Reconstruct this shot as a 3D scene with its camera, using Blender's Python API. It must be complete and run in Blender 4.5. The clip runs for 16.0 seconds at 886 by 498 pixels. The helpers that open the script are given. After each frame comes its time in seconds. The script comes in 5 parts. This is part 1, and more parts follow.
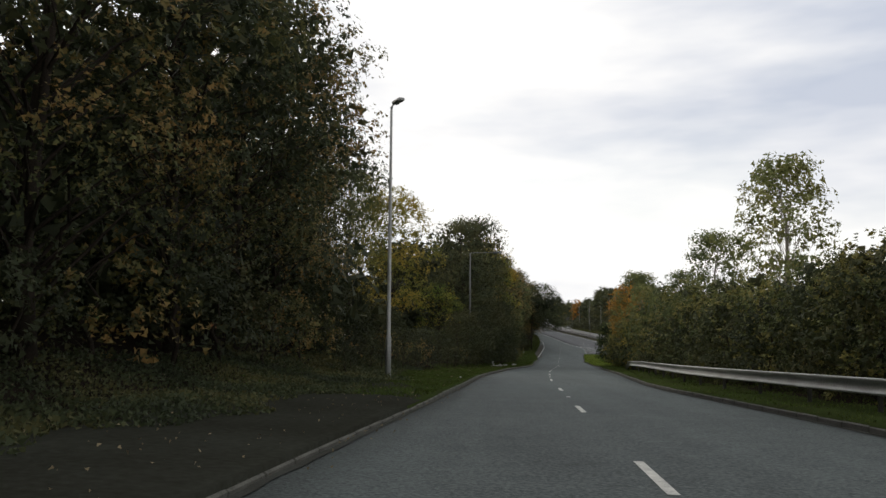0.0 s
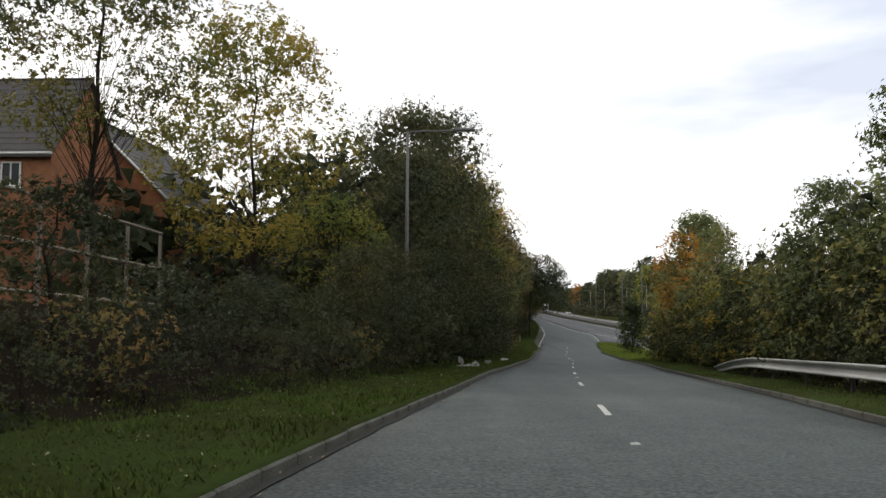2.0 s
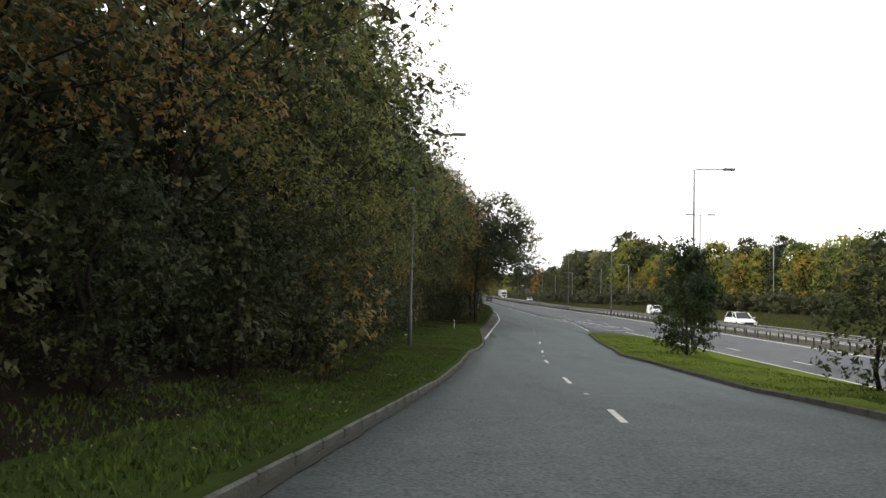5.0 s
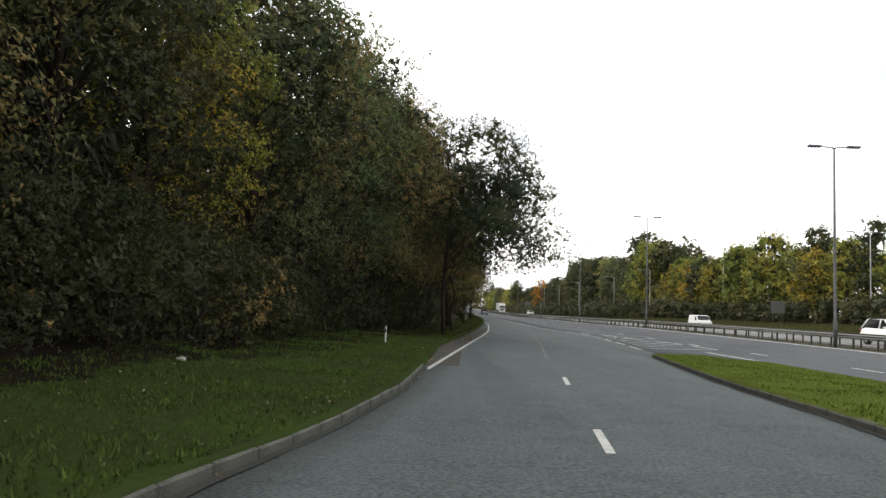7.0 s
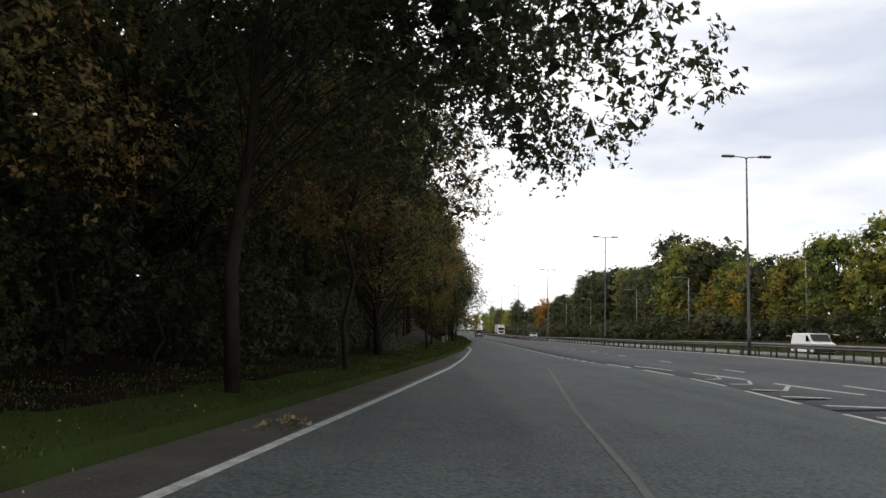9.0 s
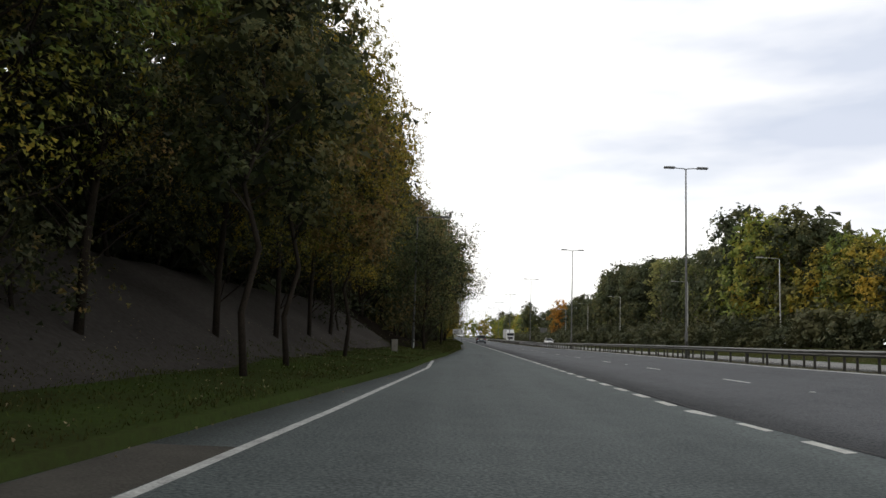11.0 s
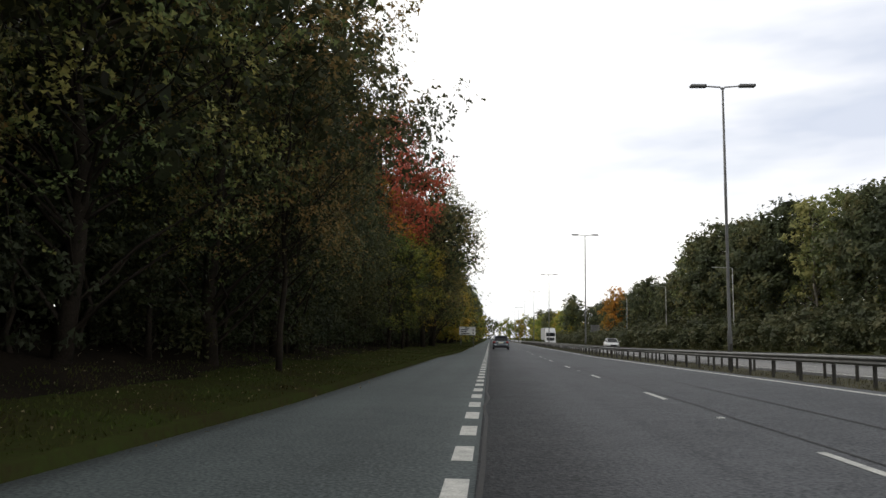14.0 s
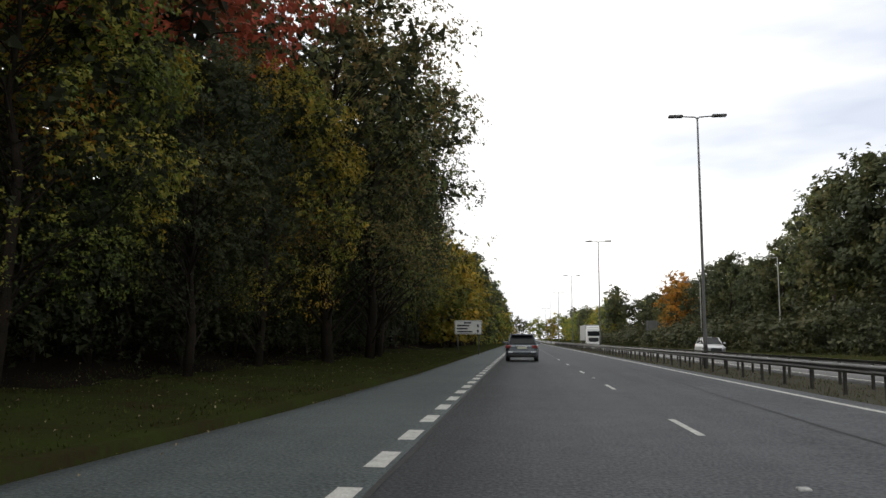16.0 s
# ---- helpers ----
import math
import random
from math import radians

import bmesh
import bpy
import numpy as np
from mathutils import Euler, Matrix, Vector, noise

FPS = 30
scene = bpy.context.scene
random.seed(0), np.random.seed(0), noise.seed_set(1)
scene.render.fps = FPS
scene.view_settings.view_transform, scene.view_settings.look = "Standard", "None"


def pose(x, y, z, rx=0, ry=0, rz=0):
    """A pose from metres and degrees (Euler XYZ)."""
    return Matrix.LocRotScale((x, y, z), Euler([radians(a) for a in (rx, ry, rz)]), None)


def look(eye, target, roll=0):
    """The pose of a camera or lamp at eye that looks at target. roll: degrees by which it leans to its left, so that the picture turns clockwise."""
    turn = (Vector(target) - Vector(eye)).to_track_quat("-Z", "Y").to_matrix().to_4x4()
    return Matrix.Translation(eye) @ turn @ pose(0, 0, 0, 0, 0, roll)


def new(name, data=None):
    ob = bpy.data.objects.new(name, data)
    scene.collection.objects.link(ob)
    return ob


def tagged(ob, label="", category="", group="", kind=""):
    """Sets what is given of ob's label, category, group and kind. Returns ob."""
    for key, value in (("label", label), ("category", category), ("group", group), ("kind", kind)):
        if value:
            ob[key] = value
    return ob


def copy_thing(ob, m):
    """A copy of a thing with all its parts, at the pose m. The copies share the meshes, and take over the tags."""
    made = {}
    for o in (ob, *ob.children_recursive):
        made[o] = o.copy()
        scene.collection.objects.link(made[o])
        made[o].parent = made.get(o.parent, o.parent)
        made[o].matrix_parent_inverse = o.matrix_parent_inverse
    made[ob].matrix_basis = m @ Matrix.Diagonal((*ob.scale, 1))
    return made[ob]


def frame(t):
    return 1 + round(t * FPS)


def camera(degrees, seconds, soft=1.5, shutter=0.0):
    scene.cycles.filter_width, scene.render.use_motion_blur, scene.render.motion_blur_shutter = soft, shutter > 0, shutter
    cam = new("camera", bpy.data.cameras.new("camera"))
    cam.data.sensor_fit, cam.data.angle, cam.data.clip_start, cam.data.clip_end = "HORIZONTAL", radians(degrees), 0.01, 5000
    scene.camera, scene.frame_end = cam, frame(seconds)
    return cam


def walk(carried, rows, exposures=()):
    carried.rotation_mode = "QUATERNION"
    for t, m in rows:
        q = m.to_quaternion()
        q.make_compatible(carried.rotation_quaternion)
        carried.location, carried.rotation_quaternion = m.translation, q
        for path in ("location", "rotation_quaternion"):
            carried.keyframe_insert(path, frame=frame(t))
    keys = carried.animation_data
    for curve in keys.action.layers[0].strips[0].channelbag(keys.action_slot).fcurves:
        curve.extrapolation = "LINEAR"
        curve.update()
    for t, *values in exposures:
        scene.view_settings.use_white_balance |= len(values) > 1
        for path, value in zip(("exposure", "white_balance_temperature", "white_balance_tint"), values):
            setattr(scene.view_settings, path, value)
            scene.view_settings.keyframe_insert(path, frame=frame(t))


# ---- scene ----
cam = camera(61.0, 16.0, soft=1.5, shutter=0.0)
# seconds, x, y, z, rx, ry, rz
PATH = [
    (0.0, -20.68, -187.55, 8.29, 94.60, -0.42, 3.05),
    (0.5, -20.29, -180.24, 7.93, 93.24, -0.91, 3.45),
    (1.0, -19.93, -172.81, 7.48, 93.07, -1.18, 3.69),
    (1.5, -19.58, -165.26, 7.03, 93.39, -1.40, 3.63),
    (2.0, -19.09, -157.58, 6.60, 93.71, -0.27, 2.75),
    (2.5, -18.55, -149.77, 6.18, 93.25, -0.91, 1.92),
    (3.0, -17.89, -141.92, 5.72, 93.30, -1.06, 1.22),
    (3.5, -17.16, -134.13, 5.21, 93.09, -1.48, 0.65),
    (4.0, -16.30, -126.24, 4.71, 93.31, -1.02, 0.03),
    (4.2, -15.97, -123.06, 4.53, 92.99, -1.34, -0.22),
    (6.3, -12.59, -92.55, 2.57, 93.47, -1.38, -0.48),
    (6.5, -12.23, -89.47, 2.47, 93.70, -1.07, -0.44),
    (7.0, -11.34, -81.68, 2.17, 94.29, -1.86, -0.35),
    (7.5, -10.39, -73.59, 1.84, 94.67, -2.22, -0.26),
    (8.0, -9.46, -65.35, 1.68, 95.62, -1.70, -0.26),
    (8.5, -8.54, -57.06, 1.63, 96.12, -1.62, -0.27),
    (9.0, -7.63, -48.64, 1.56, 96.11, -1.60, -0.24),
    (9.2, -7.30, -45.20, 1.52, 96.40, -1.07, -0.34),
    (11.3, -3.63, -7.89, 1.17, 96.68, -2.00, 0.66),
    (11.5, -3.24, -3.87, 1.18, 96.81, -1.63, 0.98),
    (12.0, -2.31, 6.24, 1.20, 96.73, -1.98, 1.41),
    (12.5, -1.57, 16.14, 1.23, 96.62, -1.97, 1.87),
    (13.0, -0.83, 25.43, 1.27, 96.58, -1.54, 2.46),
    (13.5, -0.13, 34.61, 1.21, 96.37, -1.26, 3.03),
    (14.0, 0.37, 44.58, 1.20, 96.73, -0.88, 3.57),
    (14.5, 0.82, 55.16, 1.22, 96.53, -0.64, 4.23),
    (15.0, 1.09, 65.62, 1.21, 96.68, -0.71, 4.88),
    (15.5, 1.31, 75.64, 1.19, 96.77, -0.68, 5.47),
    (16.0, 1.49, 85.51, 1.21, 96.84, -0.29, 5.87),
]
walk(cam, [(r[0], pose(*r[1:])) for r in PATH], exposures=[(0.0, 0.16), (0.6, 0.3), (1.2, 0.52), (2.0, 0.54), (3.0, 0.66), (4.2, 1.0), (6.3, 1.08), (7.0, 0.96), (8.0, 0.66), (8.5, 0.66), (9.0, 0.4), (11.3, 0.42), (13.0, 0.42), (16.0, 0.5)])

# ---- world and sun ----
SUN_ELEV, SUN_AZ = 32.0, 58.0   # degrees up; degrees to the left of straight ahead (+y)
world = bpy.data.worlds.new("world")
scene.world = world
world.use_nodes = True
wn, wl = world.node_tree.nodes, world.node_tree.links
wn.clear()
w_out, w_bg = wn.new("ShaderNodeOutputWorld"), wn.new("ShaderNodeBackground")
sky = wn.new("ShaderNodeTexSky")
sky.sky_type, sky.sun_disc = "NISHITA", False
sky.sun_elevation, sky.sun_rotation = radians(SUN_ELEV), radians(-SUN_AZ)
w_bg.inputs["Strength"].default_value = 0.1
# a broken layer of cloud over the blue
tc, mp = wn.new("ShaderNodeTexCoord"), wn.new("ShaderNodeMapping")
mp.inputs["Scale"].default_value = (1.0, 1.0, 3.6)
mp.inputs["Location"].default_value = (0.35, 0.1, 0.0)
n1, n2 = wn.new("ShaderNodeTexNoise"), wn.new("ShaderNodeTexNoise")
for n, sc, det in ((n1, 2.3, 6.0), (n2, 1.7, 5.0)):
    n.inputs["Scale"].default_value, n.inputs["Detail"].default_value = sc, det
    wl.new(mp.outputs[0], n.inputs["Vector"])
wl.new(tc.outputs["Generated"], mp.inputs["Vector"])
r1, r2 = wn.new("ShaderNodeValToRGB"), wn.new("ShaderNodeValToRGB")
r1.color_ramp.elements[0].position, r1.color_ramp.elements[0].color = 0.32, (0.72, 0.72, 0.72, 1)
r1.color_ramp.elements[1].position, r1.color_ramp.elements[1].color = 0.52, (1, 1, 1, 1)
r2.color_ramp.elements[0].position, r2.color_ramp.elements[0].color = 0.30, (5.4, 5.8, 6.7, 1)
r2.color_ramp.elements[1].position, r2.color_ramp.elements[1].color = 0.52, (10.0, 9.8, 9.5, 1)
wl.new(n1.outputs["Fac"], r1.inputs[0]), wl.new(n2.outputs["Fac"], r2.inputs[0])
wmix = wn.new("ShaderNodeMixRGB")
wl.new(r1.outputs[0], wmix.inputs[0]), wl.new(sky.outputs[0], wmix.inputs[1]), wl.new(r2.outputs[0], wmix.inputs[2])
wl.new(wmix.outputs[0], w_bg.inputs["Color"]), wl.new(w_bg.outputs[0], w_out.inputs["Surface"])
sun = new("sun", bpy.data.lights.new("sun", "SUN"))
sun.data.energy, sun.data.angle, sun.data.color = 1.5, radians(12), (1.0, 0.93, 0.82)
az, el = radians(SUN_AZ), radians(SUN_ELEV)
sun.matrix_world = look((-200 * math.sin(az), 200 * math.cos(az), 200 * math.tan(el)), (0, 0, 0))

# ---- materials ----
def mat(name, col, col2=None, rough=0.85, scale=6.0, fine=60.0, bump=0.15, metal=0.0, spec=0.3, dist=0.02):
    """Two colours mixed by coarse and fine noise, with fine relief."""
    m = bpy.data.materials.new(name)
    m.use_nodes = True
    nt, b = m.node_tree, m.node_tree.nodes["Principled BSDF"]
    b.inputs["Roughness"].default_value, b.inputs["Metallic"].default_value = rough, metal
    b.inputs["Specular IOR Level"].default_value = spec
    col2 = col2 or tuple(c * 0.75 for c in col)
    tco = nt.nodes.new("ShaderNodeTexCoord")
    a, f = nt.nodes.new("ShaderNodeTexNoise"), nt.nodes.new("ShaderNodeTexNoise")
    for n, sc in ((a, scale), (f, fine)):
        n.inputs["Scale"].default_value, n.inputs["Detail"].default_value = sc, 5.0
        nt.links.new(tco.outputs["Object"], n.inputs["Vector"])
    add = nt.nodes.new("ShaderNodeMath")
    add.operation = "ADD"
    nt.links.new(a.outputs["Fac"], add.inputs[0]), nt.links.new(f.outputs["Fac"], add.inputs[1])
    ramp = nt.nodes.new("ShaderNodeMapRange")
    ramp.inputs["From Min"].default_value, ramp.inputs["From Max"].default_value = 0.7, 1.3
    nt.links.new(add.outputs[0], ramp.inputs["Value"])
    mx = nt.nodes.new("ShaderNodeMixRGB")
    mx.inputs[1].default_value, mx.inputs[2].default_value = (*col2, 1), (*col, 1)
    nt.links.new(ramp.outputs[0], mx.inputs[0]), nt.links.new(mx.outputs[0], b.inputs["Base Color"])
    if bump:
        bp = nt.nodes.new("ShaderNodeBump")
        bp.inputs["Strength"].default_value, bp.inputs["Distance"].default_value = bump, dist
        nt.links.new(f.outputs["Fac"], bp.inputs["Height"]), nt.links.new(bp.outputs[0], b.inputs["Normal"])
    return m


def asphalt(name, light, dark, scale=1.0):
    """Worn asphalt: pale and dark chippings, tyre lanes drawn out along the road, broad patches and small stains."""
    m = bpy.data.materials.new(name)
    m.use_nodes = True
    nt, b = m.node_tree, m.node_tree.nodes["Principled BSDF"]
    b.inputs["Roughness"].default_value, b.inputs["Specular IOR Level"].default_value = 0.82, 0.3
    tco = nt.nodes.new("ShaderNodeTexCoord")

    def noise_at(sc, detail, stretch=None):
        n = nt.nodes.new("ShaderNodeTexNoise")
        n.inputs["Scale"].default_value, n.inputs["Detail"].default_value = sc, detail
        if stretch:
            mp_ = nt.nodes.new("ShaderNodeMapping")
            mp_.inputs["Scale"].default_value = stretch
            nt.links.new(tco.outputs["Object"], mp_.inputs["Vector"]), nt.links.new(mp_.outputs[0], n.inputs["Vector"])
        else:
            nt.links.new(tco.outputs["Object"], n.inputs["Vector"])
        return n
    chips, lanes, patch, stain = noise_at(24 * scale, 5.0), noise_at(1.0, 3.0, (1.1, 0.03, 1)), noise_at(0.16, 4.0), noise_at(1.7, 5.0)
    acc = None
    for n, w in ((chips, 2.8), (lanes, 0.7), (patch, 0.6), (stain, 0.55)):
        k = nt.nodes.new("ShaderNodeMath")
        k.operation, k.inputs[1].default_value, k.inputs[2].default_value = "MULTIPLY_ADD", w, -0.5 * w
        nt.links.new(n.outputs["Fac"], k.inputs[0])
        if acc is None:
            acc = k
        else:
            ad = nt.nodes.new("ShaderNodeMath")
            ad.operation = "ADD"
            nt.links.new(acc.outputs[0], ad.inputs[0]), nt.links.new(k.outputs[0], ad.inputs[1])
            acc = ad
    rg_ = nt.nodes.new("ShaderNodeMapRange")
    rg_.inputs["From Min"].default_value, rg_.inputs["From Max"].default_value = -0.45, 0.45
    nt.links.new(acc.outputs[0], rg_.inputs["Value"])
    mx = nt.nodes.new("ShaderNodeMixRGB")
    mx.inputs[1].default_value, mx.inputs[2].default_value = (*dark, 1), (*light, 1)
    nt.links.new(rg_.outputs[0], mx.inputs[0]), nt.links.new(mx.outputs[0], b.inputs["Base Color"])
    bp = nt.nodes.new("ShaderNodeBump")
    bp.inputs["Strength"].default_value, bp.inputs["Distance"].default_value = 0.7, 0.02
    nt.links.new(chips.outputs["Fac"], bp.inputs["Height"]), nt.links.new(bp.outputs[0], b.inputs["Normal"])
    return m


def leaf_mat(name, cols, patch=0.35, transl=0.34):
    """Leaves: colours by patch of the crown and by single leaf; some light passes through."""
    m = bpy.data.materials.new(name)
    m.use_nodes = True
    nt = m.node_tree
    b, out = nt.nodes["Principled BSDF"], nt.nodes["Material Output"]
    b.inputs["Roughness"].default_value, b.inputs["Specular IOR Level"].default_value = 0.65, 0.12
    geo, info, tco = nt.nodes.new("ShaderNodeNewGeometry"), nt.nodes.new("ShaderNodeObjectInfo"), nt.nodes.new("ShaderNodeTexCoord")
    n = nt.nodes.new("ShaderNodeTexNoise")
    n.inputs["Scale"].default_value, n.inputs["Detail"].default_value = patch, 2.0
    off = nt.nodes.new("ShaderNodeVectorMath")
    off.operation = "ADD"
    mul = nt.nodes.new("ShaderNodeMath")
    mul.operation, mul.inputs[1].default_value = "MULTIPLY", 37.0
    nt.links.new(info.outputs["Random"], mul.inputs[0])
    nt.links.new(tco.outputs["Object"], off.inputs[0]), nt.links.new(mul.outputs[0], off.inputs[1])
    nt.links.new(off.outputs[0], n.inputs["Vector"])
    s1 = nt.nodes.new("ShaderNodeMath")
    s1.operation, s1.inputs[1].default_value, s1.inputs[2].default_value = "MULTIPLY_ADD", 0.2, -0.1
    nt.links.new(geo.outputs["Random Per Island"], s1.inputs[0])
    s2 = nt.nodes.new("ShaderNodeMath")
    s2.operation = "ADD"
    nt.links.new(n.outputs["Fac"], s2.inputs[0]), nt.links.new(s1.outputs[0], s2.inputs[1])
    s3 = nt.nodes.new("ShaderNodeMath")
    s3.operation, s3.inputs[1].default_value, s3.inputs[2].default_value = "MULTIPLY_ADD", 0.2, -0.1
    nt.links.new(info.outputs["Random"], s3.inputs[0])
    s4 = nt.nodes.new("ShaderNodeMath")
    s4.operation = "ADD"
    nt.links.new(s2.outputs[0], s4.inputs[0]), nt.links.new(s3.outputs[0], s4.inputs[1])
    ramp = nt.nodes.new("ShaderNodeValToRGB")
    el_ = ramp.color_ramp.elements
    for i, c in enumerate(cols):
        p = 0.3 + 0.4 * i / max(1, len(cols) - 1)
        e = el_[i] if i < 2 else el_.new(p)
        e.position, e.color = p, (*c, 1)
    nt.links.new(s4.outputs[0], ramp.inputs[0]), nt.links.new(ramp.outputs[0], b.inputs["Base Color"])
    tr, mx = nt.nodes.new("ShaderNodeBsdfTranslucent"), nt.nodes.new("ShaderNodeMixShader")
    mx.inputs[0].default_value = transl
    nt.links.new(ramp.outputs[0], tr.inputs["Color"])
    nt.links.new(b.outputs[0], mx.inputs[1]), nt.links.new(tr.outputs[0], mx.inputs[2]), nt.links.new(mx.outputs[0], out.inputs["Surface"])
    return m


M_SLIP = asphalt("asphalt_slip", (0.085, 0.103, 0.102), (0.024, 0.031, 0.032))
M_MAIN = asphalt("asphalt_main", (0.089, 0.095, 0.103), (0.028, 0.030, 0.034))
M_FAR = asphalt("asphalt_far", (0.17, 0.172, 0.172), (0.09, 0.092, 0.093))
M_PAINT = mat("road_paint", (0.56, 0.56, 0.52), (0.27, 0.27, 0.255), 0.7, 5, 45, 0.25)
M_PAINT_OLD = mat("worn_paint", (0.5, 0.51, 0.49), (0.2, 0.205, 0.2), 0.8, 4, 30, 0.25)
M_DIRT = mat("roadside_dirt", (0.08, 0.076, 0.066), (0.045, 0.043, 0.038), 0.95, 1.2, 30, 0.5, spec=0.05)
M_GUTTER = mat("gutter_silt", (0.034, 0.034, 0.029), (0.050, 0.052, 0.047), 0.95, 1.5, 25, 0.4, spec=0.05)
M_KERB = mat("kerb_concrete", (0.112, 0.112, 0.097), (0.048, 0.048, 0.040), 0.9, 2.5, 40, 0.4)
# island kerb: concrete darkened in colour, as its face is lit from behind
M_KERB_BACKLIT = mat("backlit_kerb", (0.09, 0.088, 0.078), (0.04, 0.04, 0.036), 0.9, 2.5, 40, 0.4)
M_GRASS = mat("grass_soil", (0.032, 0.049, 0.014), (0.026, 0.029, 0.012), 0.95, 0.5, 9, 0.6, dist=0.06, spec=0.0)
# leaf litter, its colour darkened for the shade under the trees
M_SOIL = mat("shaded_leaf_litter", (0.02, 0.016, 0.012), (0.009, 0.008, 0.0065), 0.95, 0.6, 14, 0.6, dist=0.05, spec=0.0)
M_PATH = mat("trodden_path", (0.036, 0.038, 0.031), (0.022, 0.022, 0.017), 0.95, 0.6, 10, 0.5, dist=0.05, spec=0.0)
M_BARE = mat("bare_earth", (0.062, 0.057, 0.052), (0.036, 0.033, 0.030), 0.95, 0.35, 8, 0.4, dist=0.05, spec=0.0)
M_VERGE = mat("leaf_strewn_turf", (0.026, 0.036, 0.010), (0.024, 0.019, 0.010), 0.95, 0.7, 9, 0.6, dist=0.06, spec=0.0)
# tired olive grass, also darkened in colour for the wood's shade
M_BLADE_SHADED = mat("shaded_tired_blade", (0.042, 0.062, 0.015), (0.044, 0.038, 0.016), 0.8, 0.5, 2.0, 0, spec=0.0)
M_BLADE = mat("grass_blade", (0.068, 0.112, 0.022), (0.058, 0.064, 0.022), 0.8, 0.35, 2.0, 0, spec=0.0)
# brighter copy of the verge grass and blades, for the island's tip
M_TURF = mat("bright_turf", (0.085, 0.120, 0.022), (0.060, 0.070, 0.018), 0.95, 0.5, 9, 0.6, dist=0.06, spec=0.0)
M_BLADE_BRIGHT = mat("bright_grass_blade", (0.115, 0.165, 0.028), (0.085, 0.100, 0.024), 0.8, 0.35, 2.0, 0, spec=0.0)
M_BARK = mat("bark", (0.04, 0.032, 0.025), (0.02, 0.017, 0.014), 0.95, 3, 25, 0.6, spec=0.05)
M_BIRCH = mat("pale_bark", (0.30, 0.28, 0.24), (0.12, 0.10, 0.08), 0.9, 3, 20, 0.4)
M_STEEL = mat("galvanised_steel", (0.17, 0.175, 0.17), (0.10, 0.10, 0.095), 0.6, 1.2, 20, 0.05, metal=0.25)
M_STEEL_NEW = mat("bright_steel", (0.38, 0.39, 0.39), (0.24, 0.24, 0.23), 0.5, 1.2, 20, 0.05, metal=0.6)
# lighter copy of the lamp grey, with sunlight put into the colour
M_LAMP_SUNLIT = mat("sunlit_lamp_column", (0.36, 0.37, 0.36), (0.25, 0.25, 0.24), 0.6, 2, 20, 0.05, metal=0.2)
M_DRY = mat("dry_verge", (0.085, 0.083, 0.066), (0.05, 0.048, 0.036), 0.95, 0.6, 12, 0.5, spec=0.0, dist=0.04)
M_POSTST = mat("weathered_post", (0.07, 0.068, 0.06), (0.035, 0.033, 0.03), 0.7, 3, 30, 0.1, metal=0.3)
M_LAMP = mat("lamp_column_grey", (0.14, 0.145, 0.145), (0.09, 0.09, 0.09), 0.6, 2, 20, 0.05, metal=0.3)

M_JOINT = mat("dark_joint", (0.022, 0.022, 0.022), (0.035, 0.035, 0.035), 0.8, 4, 40, 0.2)
M_JOINT_PALE = mat("pale_joint", (0.13, 0.135, 0.13), (0.08, 0.085, 0.085), 0.85, 3, 40, 0.2)
M_BLADE_DRY = mat("dry_grass_blade", (0.13, 0.122, 0.075), (0.075, 0.074, 0.042), 0.85, 0.5, 2.0, 0, spec=0.0)
M_FALLEN = mat("fallen_leaf", (0.34, 0.29, 0.18), (0.12, 0.08, 0.04), 0.85, 0.8, 3.0, 0)
M_BRICK = mat("red_brick", (0.30, 0.135, 0.065), (0.19, 0.078, 0.04), 0.9, 3, 30, 0.3)
M_TILE = mat("roof_tile", (0.075, 0.072, 0.07), (0.045, 0.043, 0.042), 0.85, 3, 30, 0.3)
M_WHITE = mat("white_paint", (0.72, 0.72, 0.70), (0.5, 0.5, 0.48), 0.5, 2, 20, 0.05)
M_WOODPALE = mat("weathered_wood", (0.24, 0.21, 0.17), (0.13, 0.11, 0.09), 0.9, 3, 30, 0.3)
M_CABINET = mat("cabinet_paint", (0.21, 0.195, 0.17), (0.14, 0.128, 0.11), 0.6, 3, 25, 0.05)
M_SIGN = mat("sign_white", (0.68, 0.69, 0.66), (0.52, 0.53, 0.5), 0.45, 2, 15, 0)
M_INK = mat("sign_ink", (0.03, 0.03, 0.035), (0.04, 0.04, 0.045), 0.5, 3, 20, 0)
M_LITTER = mat("pale_litter", (0.5, 0.5, 0.47), (0.16, 0.155, 0.14), 0.6, 6, 25, 0.2)
M_GLASS_DARK = mat("dark_glass", (0.012, 0.014, 0.016), (0.016, 0.018, 0.02), 0.08, 1, 5, 0, spec=0.22)
M_BLUEGREY = mat("blue_grey_paint", (0.19, 0.21, 0.235), (0.16, 0.18, 0.20), 0.22, 1, 20, 0, metal=0.5, spec=0.5)
M_WHITECAR = mat("white_car_paint", (0.74, 0.75, 0.75), (0.66, 0.67, 0.67), 0.3, 1, 20, 0, spec=0.5)
M_SILVER = mat("silver_car_paint", (0.45, 0.46, 0.47), (0.38, 0.39, 0.4), 0.3, 1, 20, 0, metal=0.5, spec=0.5)
M_GREYBOX = mat("trailer_grey", (0.35, 0.36, 0.37), (0.28, 0.29, 0.3), 0.5, 1, 20, 0)
M_TRIM = mat("dark_plastic", (0.03, 0.03, 0.032), (0.022, 0.022, 0.024), 0.6, 2, 30, 0.05)
